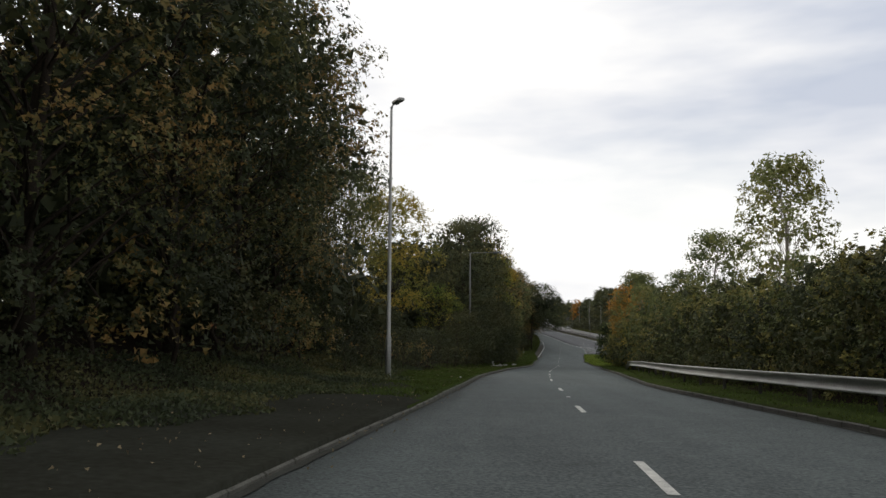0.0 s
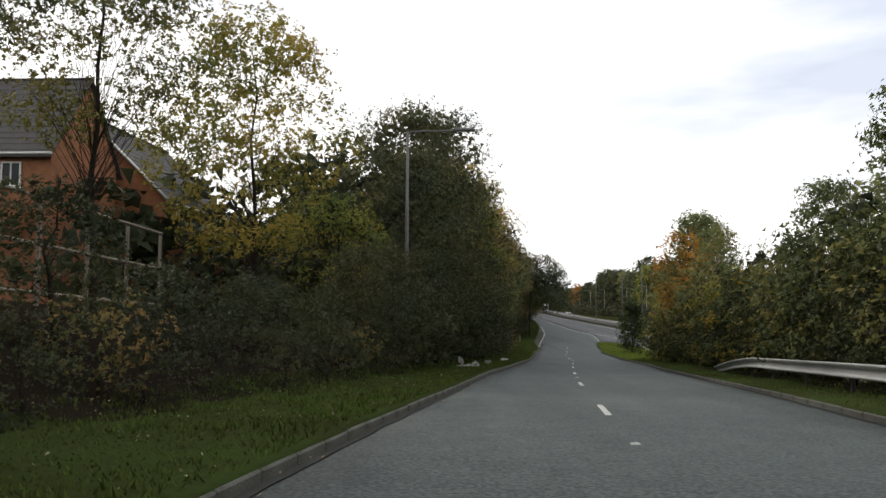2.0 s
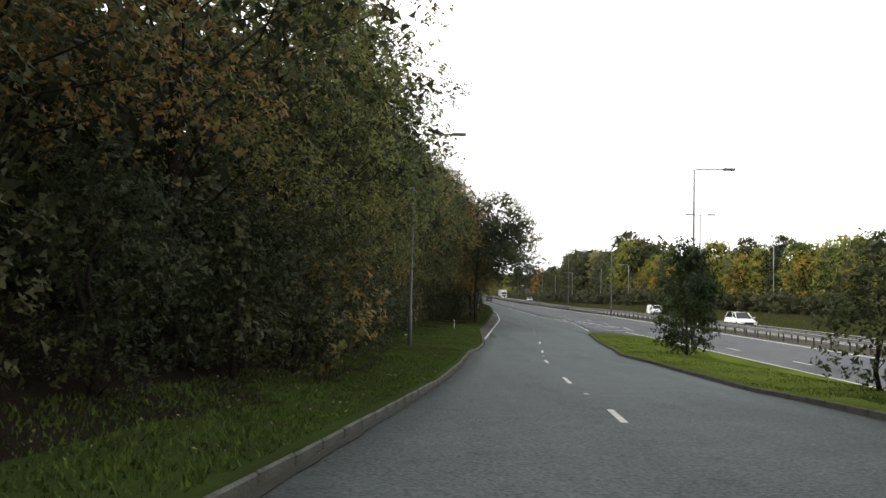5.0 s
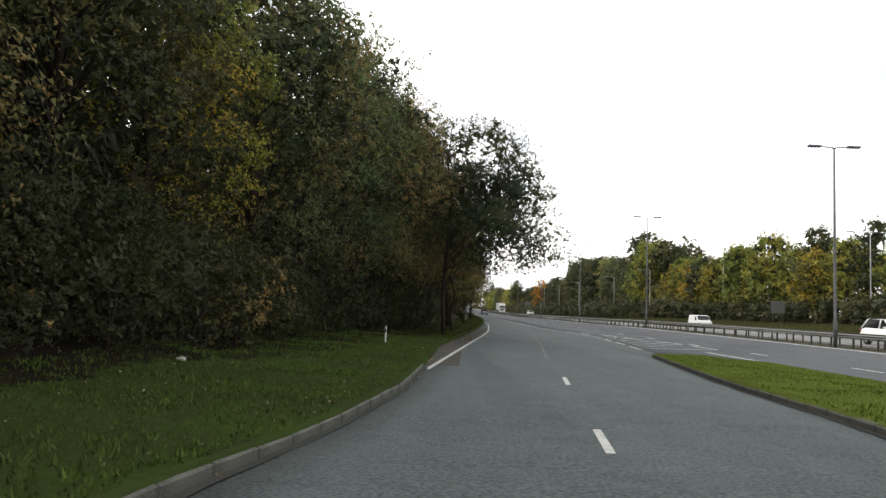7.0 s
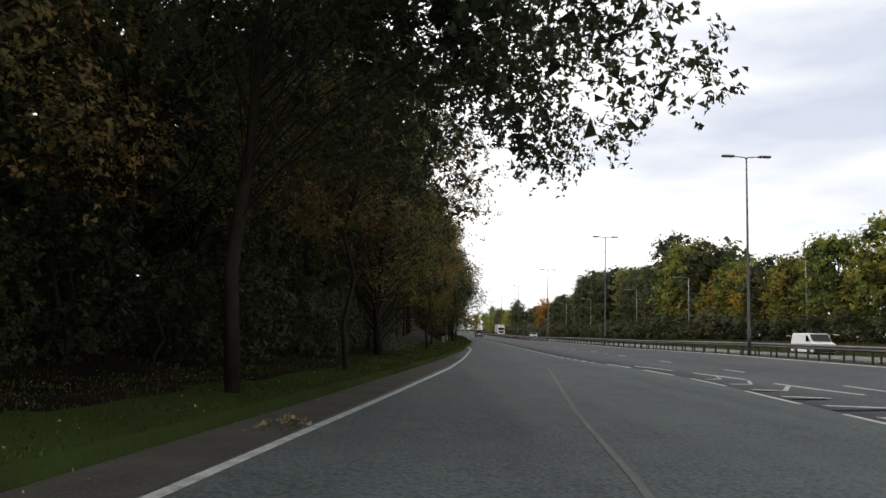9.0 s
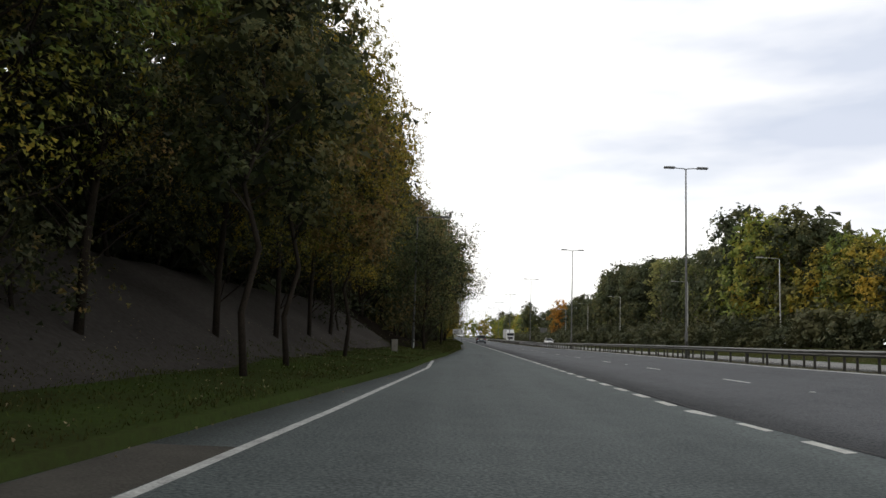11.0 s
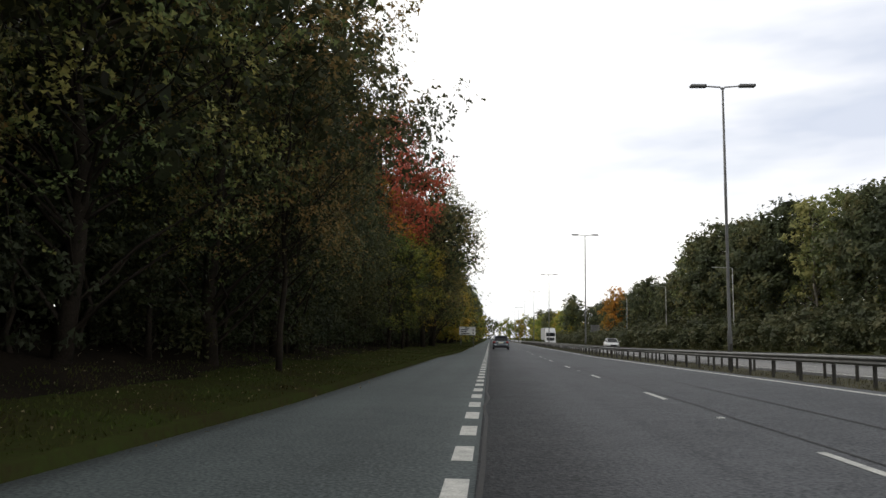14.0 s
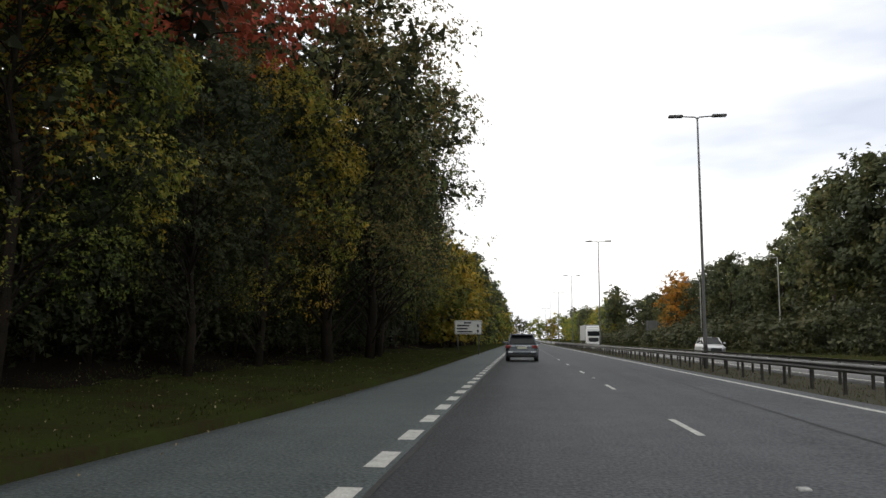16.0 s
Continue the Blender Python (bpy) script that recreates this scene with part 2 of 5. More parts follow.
M_TYRE = mat("tyre_rubber", (0.02, 0.02, 0.02), (0.03, 0.03, 0.03), 0.85, 3, 40, 0.1)
M_CHROME = mat("bright_metal", (0.55, 0.56, 0.57), (0.45, 0.46, 0.47), 0.25, 2, 20, 0, metal=0.9)
M_PLATE = mat("plate", (0.6, 0.58, 0.45), (0.5, 0.48, 0.38), 0.45, 2, 20, 0)
M_TAIL = mat("tail_lens", (0.22, 0.02, 0.02), (0.15, 0.015, 0.015), 0.2, 2, 20, 0, spec=0.5)
M_HEAD = mat("lamp_lens", (0.7, 0.72, 0.74), (0.55, 0.56, 0.58), 0.15, 2, 20, 0, spec=0.5)

LEAF = {
    "dark": leaf_mat("leaf_dark", [(0.034, 0.043, 0.024), (0.060, 0.073, 0.035), (0.105, 0.100, 0.040)]),
    "green": leaf_mat("leaf_green", [(0.066, 0.096, 0.038), (0.126, 0.158, 0.055), (0.240, 0.222, 0.066)]),
    "mixed": leaf_mat("leaf_mixed", [(0.055, 0.070, 0.031), (0.114, 0.114, 0.043), (0.222, 0.144, 0.050)]),
    "yellow": leaf_mat("leaf_yellow", [(0.094, 0.130, 0.028), (0.242, 0.223, 0.037), (0.447, 0.279, 0.037)]),
    "olive": leaf_mat("leaf_olive", [(0.048, 0.064, 0.024), (0.092, 0.102, 0.034), (0.170, 0.148, 0.042)]),
    "gold": leaf_mat("leaf_gold", [(0.088, 0.102, 0.023), (0.215, 0.183, 0.031), (0.350, 0.232, 0.029)]),
    "lime": leaf_mat("leaf_lime", [(0.062, 0.094, 0.025), (0.145, 0.178, 0.038), (0.280, 0.250, 0.046)]),
    "pale": leaf_mat("leaf_pale", [(0.08, 0.1, 0.042), (0.14, 0.16, 0.06), (0.22, 0.21, 0.075)]),
    "ivy": leaf_mat("leaf_ivy", [(0.022, 0.034, 0.014), (0.046, 0.066, 0.019), (0.190, 0.160, 0.030)]),
    "orange": leaf_mat("leaf_orange", [(0.120, 0.105, 0.026), (0.290, 0.155, 0.028), (0.420, 0.175, 0.024)]),
    # bramble: foliage darker than its true tone, with the wood's shade put in
    "bramble": leaf_mat("leaf_bramble_shade", [(0.027, 0.032, 0.018), (0.043, 0.052, 0.026), (0.070, 0.069, 0.031)], transl=0.25),
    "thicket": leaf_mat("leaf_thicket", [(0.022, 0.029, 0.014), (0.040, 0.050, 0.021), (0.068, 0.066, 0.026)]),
    "airy": leaf_mat("leaf_airy", [(0.080, 0.098, 0.026), (0.180, 0.175, 0.040), (0.300, 0.225, 0.045)]),
    "red": leaf_mat("leaf_red", [(0.143, 0.072, 0.036), (0.374, 0.094, 0.055), (0.528, 0.116, 0.066)]),
}


# ---- mesh helpers ----
def part(name, data, material, parent=None, label=""):
    """Links a bmesh or a mesh as one object, under parent if given."""
    if isinstance(data, bmesh.types.BMesh):
        me = bpy.data.meshes.new(name)
        data.to_mesh(me)
        data.free()
    else:
        me = data
    if material is not None and not me.materials:
        me.materials.append(material)
    ob = new(name, me)
    if parent is not None:
        ob.parent = parent
    return tagged(ob, label)


def mesh_np(name, verts, faces, smooth=False):
    """A mesh from an (n, 3) array of corners and an (m, k) array of faces."""
    me = bpy.data.meshes.new(name)
    k = faces.shape[1]
    me.vertices.add(len(verts)), me.loops.add(faces.size), me.polygons.add(len(faces))
    me.vertices.foreach_set("co", np.ascontiguousarray(verts, dtype=np.float32).ravel())
    me.loops.foreach_set("vertex_index", np.ascontiguousarray(faces, dtype=np.int32).ravel())
    me.polygons.foreach_set("loop_start", np.arange(0, faces.size, k, dtype=np.int32))
    me.update(calc_edges=True)
    if smooth:
        me.polygons.foreach_set("use_smooth", np.ones(len(faces), dtype=bool))
    return me


def box(bm, x0, x1, y0, y1, z0, z1, bevel=0.0):
    vs = [bm.verts.new((x, y, z)) for x in (x0, x1) for y in (y0, y1) for z in (z0, z1)]
    fs = [bm.faces.new([vs[i] for i in q]) for q in ((0, 1, 3, 2), (4, 6, 7, 5), (0, 4, 5, 1), (2, 3, 7, 6), (0, 2, 6, 4), (1, 5, 7, 3))]
    if bevel:
        es = {e for f in fs for e in f.edges}
        bmesh.ops.bevel(bm, geom=list(es), offset=bevel, segments=1, affect="EDGES")
    return bm


def tube(bm, pts, radii, n=8, cap=True):
    """A tapered tube along points."""
    rings = []
    for i, (p, r) in enumerate(zip(pts, radii)):
        p = Vector(p)
        d = (Vector(pts[min(i + 1, len(pts) - 1)]) - Vector(pts[max(i - 1, 0)])).normalized()
        u = d.cross(Vector((0, 0, 1)) if abs(d.z) < 0.9 else Vector((1, 0, 0))).normalized()
        w = d.cross(u)
        rings.append([bm.verts.new(p + (u * math.cos(2 * math.pi * k / n) + w * math.sin(2 * math.pi * k / n)) * r) for k in range(n)])
    for a, b in zip(rings, rings[1:]):
        for k in range(n):
            bm.faces.new((a[k], a[(k + 1) % n], b[(k + 1) % n], b[k])).smooth = True
    if cap:
        bm.faces.new(rings[0][::-1]), bm.faces.new(rings[-1])
    return bm


def lathe(bm, prof, n=16, axis="z", at=(0, 0, 0)):
    """A turned body from (radius, height) pairs."""
    rings = []
    for r, h in prof:
        ring = []
        for k in range(n):
            a = 2 * math.pi * k / n
            c, s = r * math.cos(a), r * math.sin(a)
            v = (c, s, h) if axis == "z" else (h, c, s)
            ring.append(bm.verts.new(Vector(at) + Vector(v)))
        rings.append(ring)
    for a, b in zip(rings, rings[1:]):
        for k in range(n):
            bm.faces.new((a[k], a[(k + 1) % n], b[(k + 1) % n], b[k])).smooth = True
    bm.faces.new(rings[0][::-1]), bm.faces.new(rings[-1])
    return bm


# ---- the plan: everything by the distance y along the main road ----
def line(y, *pairs):
    return float(np.interp(y, [p[0] for p in pairs], [p[1] for p in pairs]))


def road_z(y):      # surface of the slip road
    return line(y, (-230, 9.0), (-187.5, 7.12), (-173, 6.29), (-157.5, 5.41), (-142, 4.53), (-126, 3.52), (-109, 2.45), (-92.5, 1.38), (-81.7, 0.98), (-73.6, 0.65), (-65, 0.49), (-48.6, 0.37), (-25, 0.15), (-8, 0.0), (400, 0.0), (900, 1.0))


def edge_l(y):      # left edge of the tarmac
    return line(y, (-230, -24.4), (-190, -23.15), (-179, -22.6), (-170, -21.97), (-160, -21.33), (-151.8, -20.93), (-147.7, -20.57), (-141, -19.84), (-128, -18.7), (-121, -17.81), (-115, -17.1), (-105, -15.92), (-85, -13.88), (-76, -13.2),
                (-72, -12.56), (-67, -12.0), (-61, -11.7), (-48, -11.2), (-40, -10.4), (-33, -9.7), (-19, -8.4), (-2, -6.9), (12, -5.6), (22, -5.1), (32, -4.4), (58, -3.1), (91, -2.8), (98, -2.4), (111, -2.1), (900, -2.1))


def edge_r(y):      # right edge of the slip road, up to the tip of the island
    return line(y, (-230, -16.4), (-175, -14.7), (-163, -14.65), (-158, -14.4), (-152, -13.75), (-145.5, -13.05), (-136.7, -12.05), (-122, -10.55), (-113, -9.2), (-96, -7.2), (-81, -6.2), (-75, -5.85), (-69.5, -5.0), (-62, -4.2), (-51, -2.7))


TIP = -51.0                      # the island's tip
MAIN_L, MAIN_R = 1.7, 8.15       # main road's left edge behind the tip; its right edge
FAR_L, FAR_R = 11.6, 19.4        # the opposite carriageway


def main_z(x, y):   # the main road leans up to the right before it straightens
    base = line(y, (-230, 0.5), (-60, 0.2), (-25, 0.08), (-8, 0.0), (400, 0.0), (900, 1.0))
    zm = line(y, (-230, 0.12), (-30, 0.2), (-7, 0.25), (8, 0.21), (44, 0.09), (62, 0.07), (75, 0.0))
    zr = line(y, (-230, 0.3), (-60, 0.55), (-30, 0.62), (-7, 0.66), (15, 0.46), (33, 0.4), (42, 0.36), (54, 0.3), (65, 0.24), (75, 0.16), (85, 0.11), (99, 0.02))
    return base + line(x, (0, 0), (3.75, zm), (7.6, zr), (8.6, zr))


def gore_l(y):      # the painted edge of the slip road past the tip, then the broken line
    return line(y, (TIP, -2.1), (-46, -1.7), (-44, -1.5), (-41, -1.15), (-38.8, -0.85), (-34.7, -0.45), (-30, 0.05), (-26, 0.6), (-22, 0.85), (-15, 0.85), (-8, 0.45), (0, 0.1))


def gore_r(y):
    return line(y, (-60, 2.3), (-48, 2.7), (-43, 3.3), (-36, 3.4), (-31.8, 3.0), (-28, 2.6), (-22, 2.25), (-15, 1.6), (-8, 0.7))


def seam_x(y):      # where the slip road's surface meets the main road's
    return gore_l(y) + line(y, (-40, 0.25), (0, 0.16))


def wood_off(y):    # width of the left verge in front of the wood
    return line(y, (-200, 4.6), (-158, 4.4), (-148, 2.9), (-128, 1.8), (-115, 1.5), (-90, 2.2), (-72, 4.4), (-64, 5.4), (-50, 5.4), (-30, 3.6), (0, 3.4), (28, 4.8), (41, 3.2), (60, 3.4), (97, 4.6), (160, 4.3), (400, 4.3))


def left_bank(d, y):     # rise of the ground d metres from the left edge
    w = wood_off(y)
    h = 0.12 + 0.05 * min(d, w)
    steep = line(y, (-230, 0.35), (-150, 0.3), (-125, 0.3), (-100, 0.3), (-20, 0.3), (5, 0.6), (42, 0.6), (60, 0.3), (160, 0.2), (300, 0.08))
    return h + steep * min(max(d - w, 0), 5.0) + 0.08 * min(max(d - w - 5.0, 0), 10)


def slip_z(x, y):
    return road_z(y) if x < 0 or y > 0 else max(road_z(y), main_z(x, y))


def ground_z(x, y):
    el, er = edge_l(y), edge_r(y)
    if x <= el - 0.02:
        return road_z(y) + left_bank(el - x, y)
    if y < TIP and er < x < MAIN_L:
        s = (x - er) / (MAIN_L - er)
        a, b = road_z(y) + 0.12, main_z(MAIN_L, y) + 0.1
        s = min(max((s - 0.3) / 0.6, 0), 1)
        return a + (b - a) * s * s * (3 - 2 * s)
    if x < seam_x(y) or (y < TIP and x < MAIN_L):
        return min(road_z(y), main_z(x, y)) - 0.12
    if x <= MAIN_R:
        return main_z(x, y) - 0.12
    zr = main_z(MAIN_R, y)
    if x <= FAR_L:
        return zr - 0.08
    if x <= FAR_R:
        return zr - 0.12
    return zr + 0.08 + 0.09 * min(max(x - FAR_R - 1, 0), 16)


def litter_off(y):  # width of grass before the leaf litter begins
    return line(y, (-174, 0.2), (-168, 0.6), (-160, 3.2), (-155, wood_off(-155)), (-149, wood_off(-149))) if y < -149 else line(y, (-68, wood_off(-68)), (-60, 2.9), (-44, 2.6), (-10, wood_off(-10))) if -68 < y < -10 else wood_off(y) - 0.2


def relief(x, y):   # small humps of the unpaved ground
    yc = min(max(y, -230), 900)
    el = edge_l(yc)
    if x < el - 0.4 or x > FAR_R + 1 or (yc < TIP and edge_r(yc) + 0.5 < x < MAIN_L - 0.6):
        return (0.5 if x > el - 3 else 1.0) * (0.14 * noise.noise((x * 0.35, y * 0.35, 0.0)) + 0.05 * noise.noise((x * 1.3, y * 1.3, 3.0)))
    return 0.0


# ---- ground: one sheet to the horizon ----
def make_ground():
    ys = [-3000.0, -600.0, -300.0] + [float(v) for v in np.arange(-230, -176, 2.0)] + [float(v) for v in np.arange(-176, -40, 0.5)] + [float(v) for v in np.arange(-40, 262, 1.0)] + [float(v) for v in np.arange(264, 420, 8.0)] + [450.0, 500.0, 560.0, 640.0, 720.0, 820.0, 900.0, 1500.0, 4000.0]
    rows = []
    for y in ys:
        yc = min(max(y, -230), 900)
        el = edge_l(yc)
        er, ml = (edge_r(yc), MAIN_L) if yc < TIP else (seam_x(yc) - 0.3, seam_x(yc) + 0.3)
        xs = [-3500, -600, -200, -90] + [el - d for d in (50, 36, 26, 20, 16, 13, 11, 9.5, 8.5, 7.5, 6.9, 6.5, 6.2, 5.9, 5.6, 5.3, 5.0, 4.7, 4.4, 4.1, 3.8, 3.5, 3.2, 2.9, 2.6, 2.3, 2.0, 1.7, 1.4, 1.1, 0.8, 0.5, 0.25, 0.03)] + [el + 0.02]
        n = 14
        xs += [er - 0.03, er + 0.03]
        xs += [er + 0.03 + (ml - er - 0.06) * k / n for k in range(1, n)] + [ml - 0.03, ml + 0.03]
        xs += [4.0, MAIN_R - 0.03, MAIN_R + 0.02, 8.8, 9.8, 10.8, FAR_L - 0.02, FAR_L + 0.03, 15.5, FAR_R - 0.03, FAR_R + 0.02, 20.5, 22, 24, 26, 28, 30, 33, 37, 42, 50, 65, 90, 200, 600, 3500]
        row = []
        for x in xs:
            z = ground_z(x, yc)
            if yc >= TIP and er - 0.05 < x < ml + 0.05:
                z = min(road_z(yc), main_z(x, yc)) - 0.12
            z += relief(x, y)
            row.append((x, y, z))
        rows.append(row)
    m = len(rows[0])
    v = np.array([p for r in rows for p in r])
    i = np.arange(len(rows) - 1)[:, None] * m + np.arange(m - 1)[None, :]
    f = np.stack([i, i + 1, i + m + 1, i + m], -1).reshape(-1, 4)
    g = part("ground", mesh_np("ground", v, f, smooth=True), M_GRASS)
    g.data.materials.append(M_SOIL)
    g.data.materials.append(M_BARE)
    g.data.materials.append(M_DRY)
    g.data.materials.append(M_VERGE)
    g.data.materials.append(M_PATH)
    g.data.materials.append(M_TURF)
    mid = v[f].mean(axis=1)
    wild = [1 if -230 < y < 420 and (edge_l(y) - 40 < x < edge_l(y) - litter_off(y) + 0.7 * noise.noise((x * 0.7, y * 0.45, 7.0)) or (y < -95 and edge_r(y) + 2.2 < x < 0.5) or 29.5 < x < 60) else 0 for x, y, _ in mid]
    for i_, (x, y, _) in enumerate(mid):
        d = edge_l(min(max(y, -230), 900)) - x
        # leaf-strewn left verge, in a darker turf that includes the wood's shade
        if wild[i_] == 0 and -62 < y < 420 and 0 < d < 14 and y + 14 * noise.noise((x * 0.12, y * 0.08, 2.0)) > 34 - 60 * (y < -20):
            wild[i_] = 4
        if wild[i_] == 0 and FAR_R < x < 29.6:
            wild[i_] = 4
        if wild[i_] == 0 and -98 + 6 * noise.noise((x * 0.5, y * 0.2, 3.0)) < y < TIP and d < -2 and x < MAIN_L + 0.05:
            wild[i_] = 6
        if 8.1 < x < 11.7 and -230 < y < 420:
            wild[i_] = 3
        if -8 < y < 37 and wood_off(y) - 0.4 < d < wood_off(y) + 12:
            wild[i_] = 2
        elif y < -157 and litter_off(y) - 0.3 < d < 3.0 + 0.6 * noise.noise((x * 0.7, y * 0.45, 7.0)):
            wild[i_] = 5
        # verge grass by the oak swapped for the dark litter to paint deep shade
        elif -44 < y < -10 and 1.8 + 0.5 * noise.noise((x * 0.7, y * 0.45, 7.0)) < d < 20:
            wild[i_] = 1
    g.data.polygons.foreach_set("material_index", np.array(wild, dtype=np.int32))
    return tagged(g, "rough grass verges and leaf-strewn soil bank", "ground", kind="structure")


make_ground()


# ---- roads ----
def strip(name, ys, xl, xr, zf, cols, material, depth=0.3, folds=()):
    """A slab of road between two edges, with its sides; folds: places across where its slope changes."""
    v = []
    for y in ys:
        a, b = xl(y), xr(y)
        xs = [a] + list(folds) + [b] if folds else [a + (b - a) * k / cols for k in range(cols + 1)]
        v += [(a, y, zf(a, y) - depth)] + [(x, y, zf(x, y)) for x in xs] + [(b, y, zf(b, y) - depth)]
    m = (len(folds) + 2 if folds else cols + 1) + 2
    i = np.arange(len(ys) - 1)[:, None] * m + np.arange(m - 1)[None, :]
    f = np.stack([i, i + 1, i + m + 1, i + m], -1).reshape(-1, 4)
    return part(name, mesh_np(name, np.array(v), f), material)


def far_z(x, y):
    return main_z(MAIN_R, y)


yy_a = [float(v) for v in np.arange(-231, 420, 2.0)] + [500.0, 600.0, 700.0, 900.0]
slip_road = tagged(strip("slip_road", yy_a, edge_l, lambda y: edge_r(y) if y <= TIP else seam_x(y), slip_z, 9, M_SLIP), "grey-green worn asphalt slip road", "road", kind="structure")
main_road = tagged(strip("main_carriageway", yy_a, lambda y: MAIN_L if y < TIP else seam_x(y), lambda y: MAIN_R, main_z, 8, M_MAIN, folds=(2.3, 3.0, 3.75, 5.0, 6.3, 7.6)), "dark asphalt dual carriageway with patched joints", "road", kind="structure")
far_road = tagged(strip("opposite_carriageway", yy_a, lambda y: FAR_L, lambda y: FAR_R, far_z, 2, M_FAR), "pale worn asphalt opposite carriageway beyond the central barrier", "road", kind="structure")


def mark(parent, name, x, y0, y1, w, zf, material=None, xf=None, lift=0.006, skew=0.0):
    """One painted mark along the road, w wide and a little proud; xf gives its line where it bends."""
    n = max(1, int((y1 - y0) / (0.45 if name == "gutter_dirt" else 2.0)))
    v = []
    for k in range(n + 1):
        y = y0 + (y1 - y0) * k / n
        c = xf(y) if xf else x
        for s in (-w / 2, w / 2):
            v.append((c + s, y + skew * s, zf(c + s, y) + lift))
    i = np.arange(n)[:, None] * 2
    f = np.concatenate([i, i + 1, i + 3, i + 2], 1)
    return part(name, mesh_np(name, np.array(v), f), material or M_PAINT, parent)


def slip_mid(y):
    return line(y, (-197, -19.9), (-179, -18.97), (-170, -18.54), (-161, -18.04), (-152, -17.55), (-143, -16.81), (-134, -16.01), (-125.3, -15.07), (-116.4, -14.03), (-107.6, -12.95), (-98.6, -11.81), (-80.7, -10.35), (-71.8, -9.23), (-62.8, -8.15), (-53.8, -7.33), (-42, -5.9), (-36.6, -5.4), (-18, -3.2))


# dashes down the middle of the slip road
for k in range(-2, 14):
    y1 = line(k, (-2, -197), (0, -179), (4, -143.1), (6, -125.3), (9, -98.6), (11, -80.7), (14, -53.75))
    mark(slip_road, "lane_dash", 0, y1 - 2.0, y1, 0.11, slip_z, xf=slip_mid)
mark(slip_road, "road_joint", 0, -56, -12, 0.08, slip_z, M_JOINT_PALE, xf=lambda y: slip_mid(y))
# broken edge line between slip and main road
for k in range(-4, 120):
    y1 = line(k, (-4, -8), (0, 0), (17, 33.55), (32, 62.94), (47, 91.73), (60, 117.5), (160, 317))
    mark(slip_road, "edge_dash", 0, y1 - 1.0, y1, 0.21, slip_z, xf=lambda y: gore_l(y))
mark(main_road, "road_joint", 0, -6, 150, 0.05, main_z, M_JOINT, xf=lambda y: seam_x(y) + 0.05 + 0.03 * math.sin(y * 1.7) + 0.02 * math.sin(y * 4.1))
mark(main_road, "road_joint", 0, 30, 125, 0.04, main_z, M_JOINT, xf=lambda y: line(y, (30, 5.2), (75, 5.3), (100, 5.75), (125, 6.4)) + 0.02 * math.sin(y * 0.9))
mark(main_road, "road_joint", 0, 40, 90, 0.03, main_z, M_JOINT, xf=lambda y: 3.98 + 0.03 * math.sin(y * 1.1))
# lane line and right edge line of the main road
for k in range(-24, 40):
    y1 = line(k, (-24, -206.6), (0, 8.62), (1, 17.26), (4, 43.86), (7, 70.55), (10, 97.61), (12, 115.6), (52, 475.6))
    mark(main_road, "lane_dash", 3.78, y1 - 2.0, y1, 0.1, main_z)
mark(main_road, "edge_line", 7.55, -230, 600, 0.15, main_z)
mark(main_road, "edge_line", 2.1, -230, -44, 0.15, main_z)
for k in range(-24, 40):
    mark(far_road, "lane_dash", 15.5, 9 * k, 9 * k + 2.0, 0.1, far_z)
mark(far_road, "edge_line", 12.0, -230, 600, 0.15, far_z)
mark(far_road, "edge_line", 19.0, -230, 600, 0.15, far_z)
# left edge line where the kerb has ended
left_line = lambda y: line(y, (-61.7, -11.6), (-48.5, -10.2), (-40, -9.3), (-33, -8.55), (-19, -7.15), (-2, -5.95), (14, -5.0))
mark(slip_road, "dirt_strip", 0, -60, -6, 0.95, slip_z, M_DIRT, xf=lambda y: edge_l(y) + 0.5, lift=0.005)
mark(slip_road, "edge_line", 0, -61.5, -22, 0.14, slip_z, M_PAINT_OLD, xf=left_line)
mark(slip_road, "edge_line", 0, -22, 22, 0.13, slip_z, M_PAINT_OLD, xf=left_line)


# silt and leaf dust in the gutters
for y0 in np.arange(-196, -61, 9.0):
    mark(slip_road, "gutter_dirt", 0, y0, min(y0 + 9.0, -61), 0.11, slip_z, M_GUTTER, xf=lambda y: edge_l(y) + 0.07 + 0.05 * noise.noise((0.0, y * 0.9, 1.0)) + 0.03 * noise.noise((0.0, y * 3.1, 4.0)), lift=0.012)
for y0 in np.arange(-188, -52, 9.0):
    mark(slip_road, "gutter_dirt", 0, y0, min(y0 + 9.0, -52), 0.1, slip_z, M_GUTTER, xf=lambda y: edge_r(y) - 0.06 + 0.05 * noise.noise((0.0, y * 0.9, 7.0)), lift=0.012)


def quad_mark(parent, name, pts, zf, material=None):
    v = np.array([(x, y, zf(x, y) + 0.006) for x, y in pts])
    return part(name, mesh_np(name, v, np.array([[0, 1, 2, 3]])), material or M_PAINT, parent)


# hatched nose between slip and main road: broken border lines and worn chevrons
for y0 in np.arange(-45, -9, 6.1):
    mark(main_road, "border_dash", 0, y0, y0 + 4.0, 0.15, slip_z, xf=lambda y: gore_l(y) + 0.16)
for y0 in np.arange(-42.2, -12, 6.1):
    mark(main_road, "border_dash", 0, y0, y0 + 4.2, 0.15, main_z, xf=gore_r)
for k, y0 in enumerate(np.arange(-43, -15, 2.45)):
    a, b = gore_l(y0) + 0.55, gore_r(y0 + 1.4) - 0.12
    c = a + (b - a) * 0.5
    if b - a > 0.6:
        quad_mark(main_road, "chevron_bar", [(a, y0 + 0.05), (c, y0 - 0.12), (c, y0 + 0.18), (a, y0 + 0.35)], slip_z, M_PAINT_OLD)
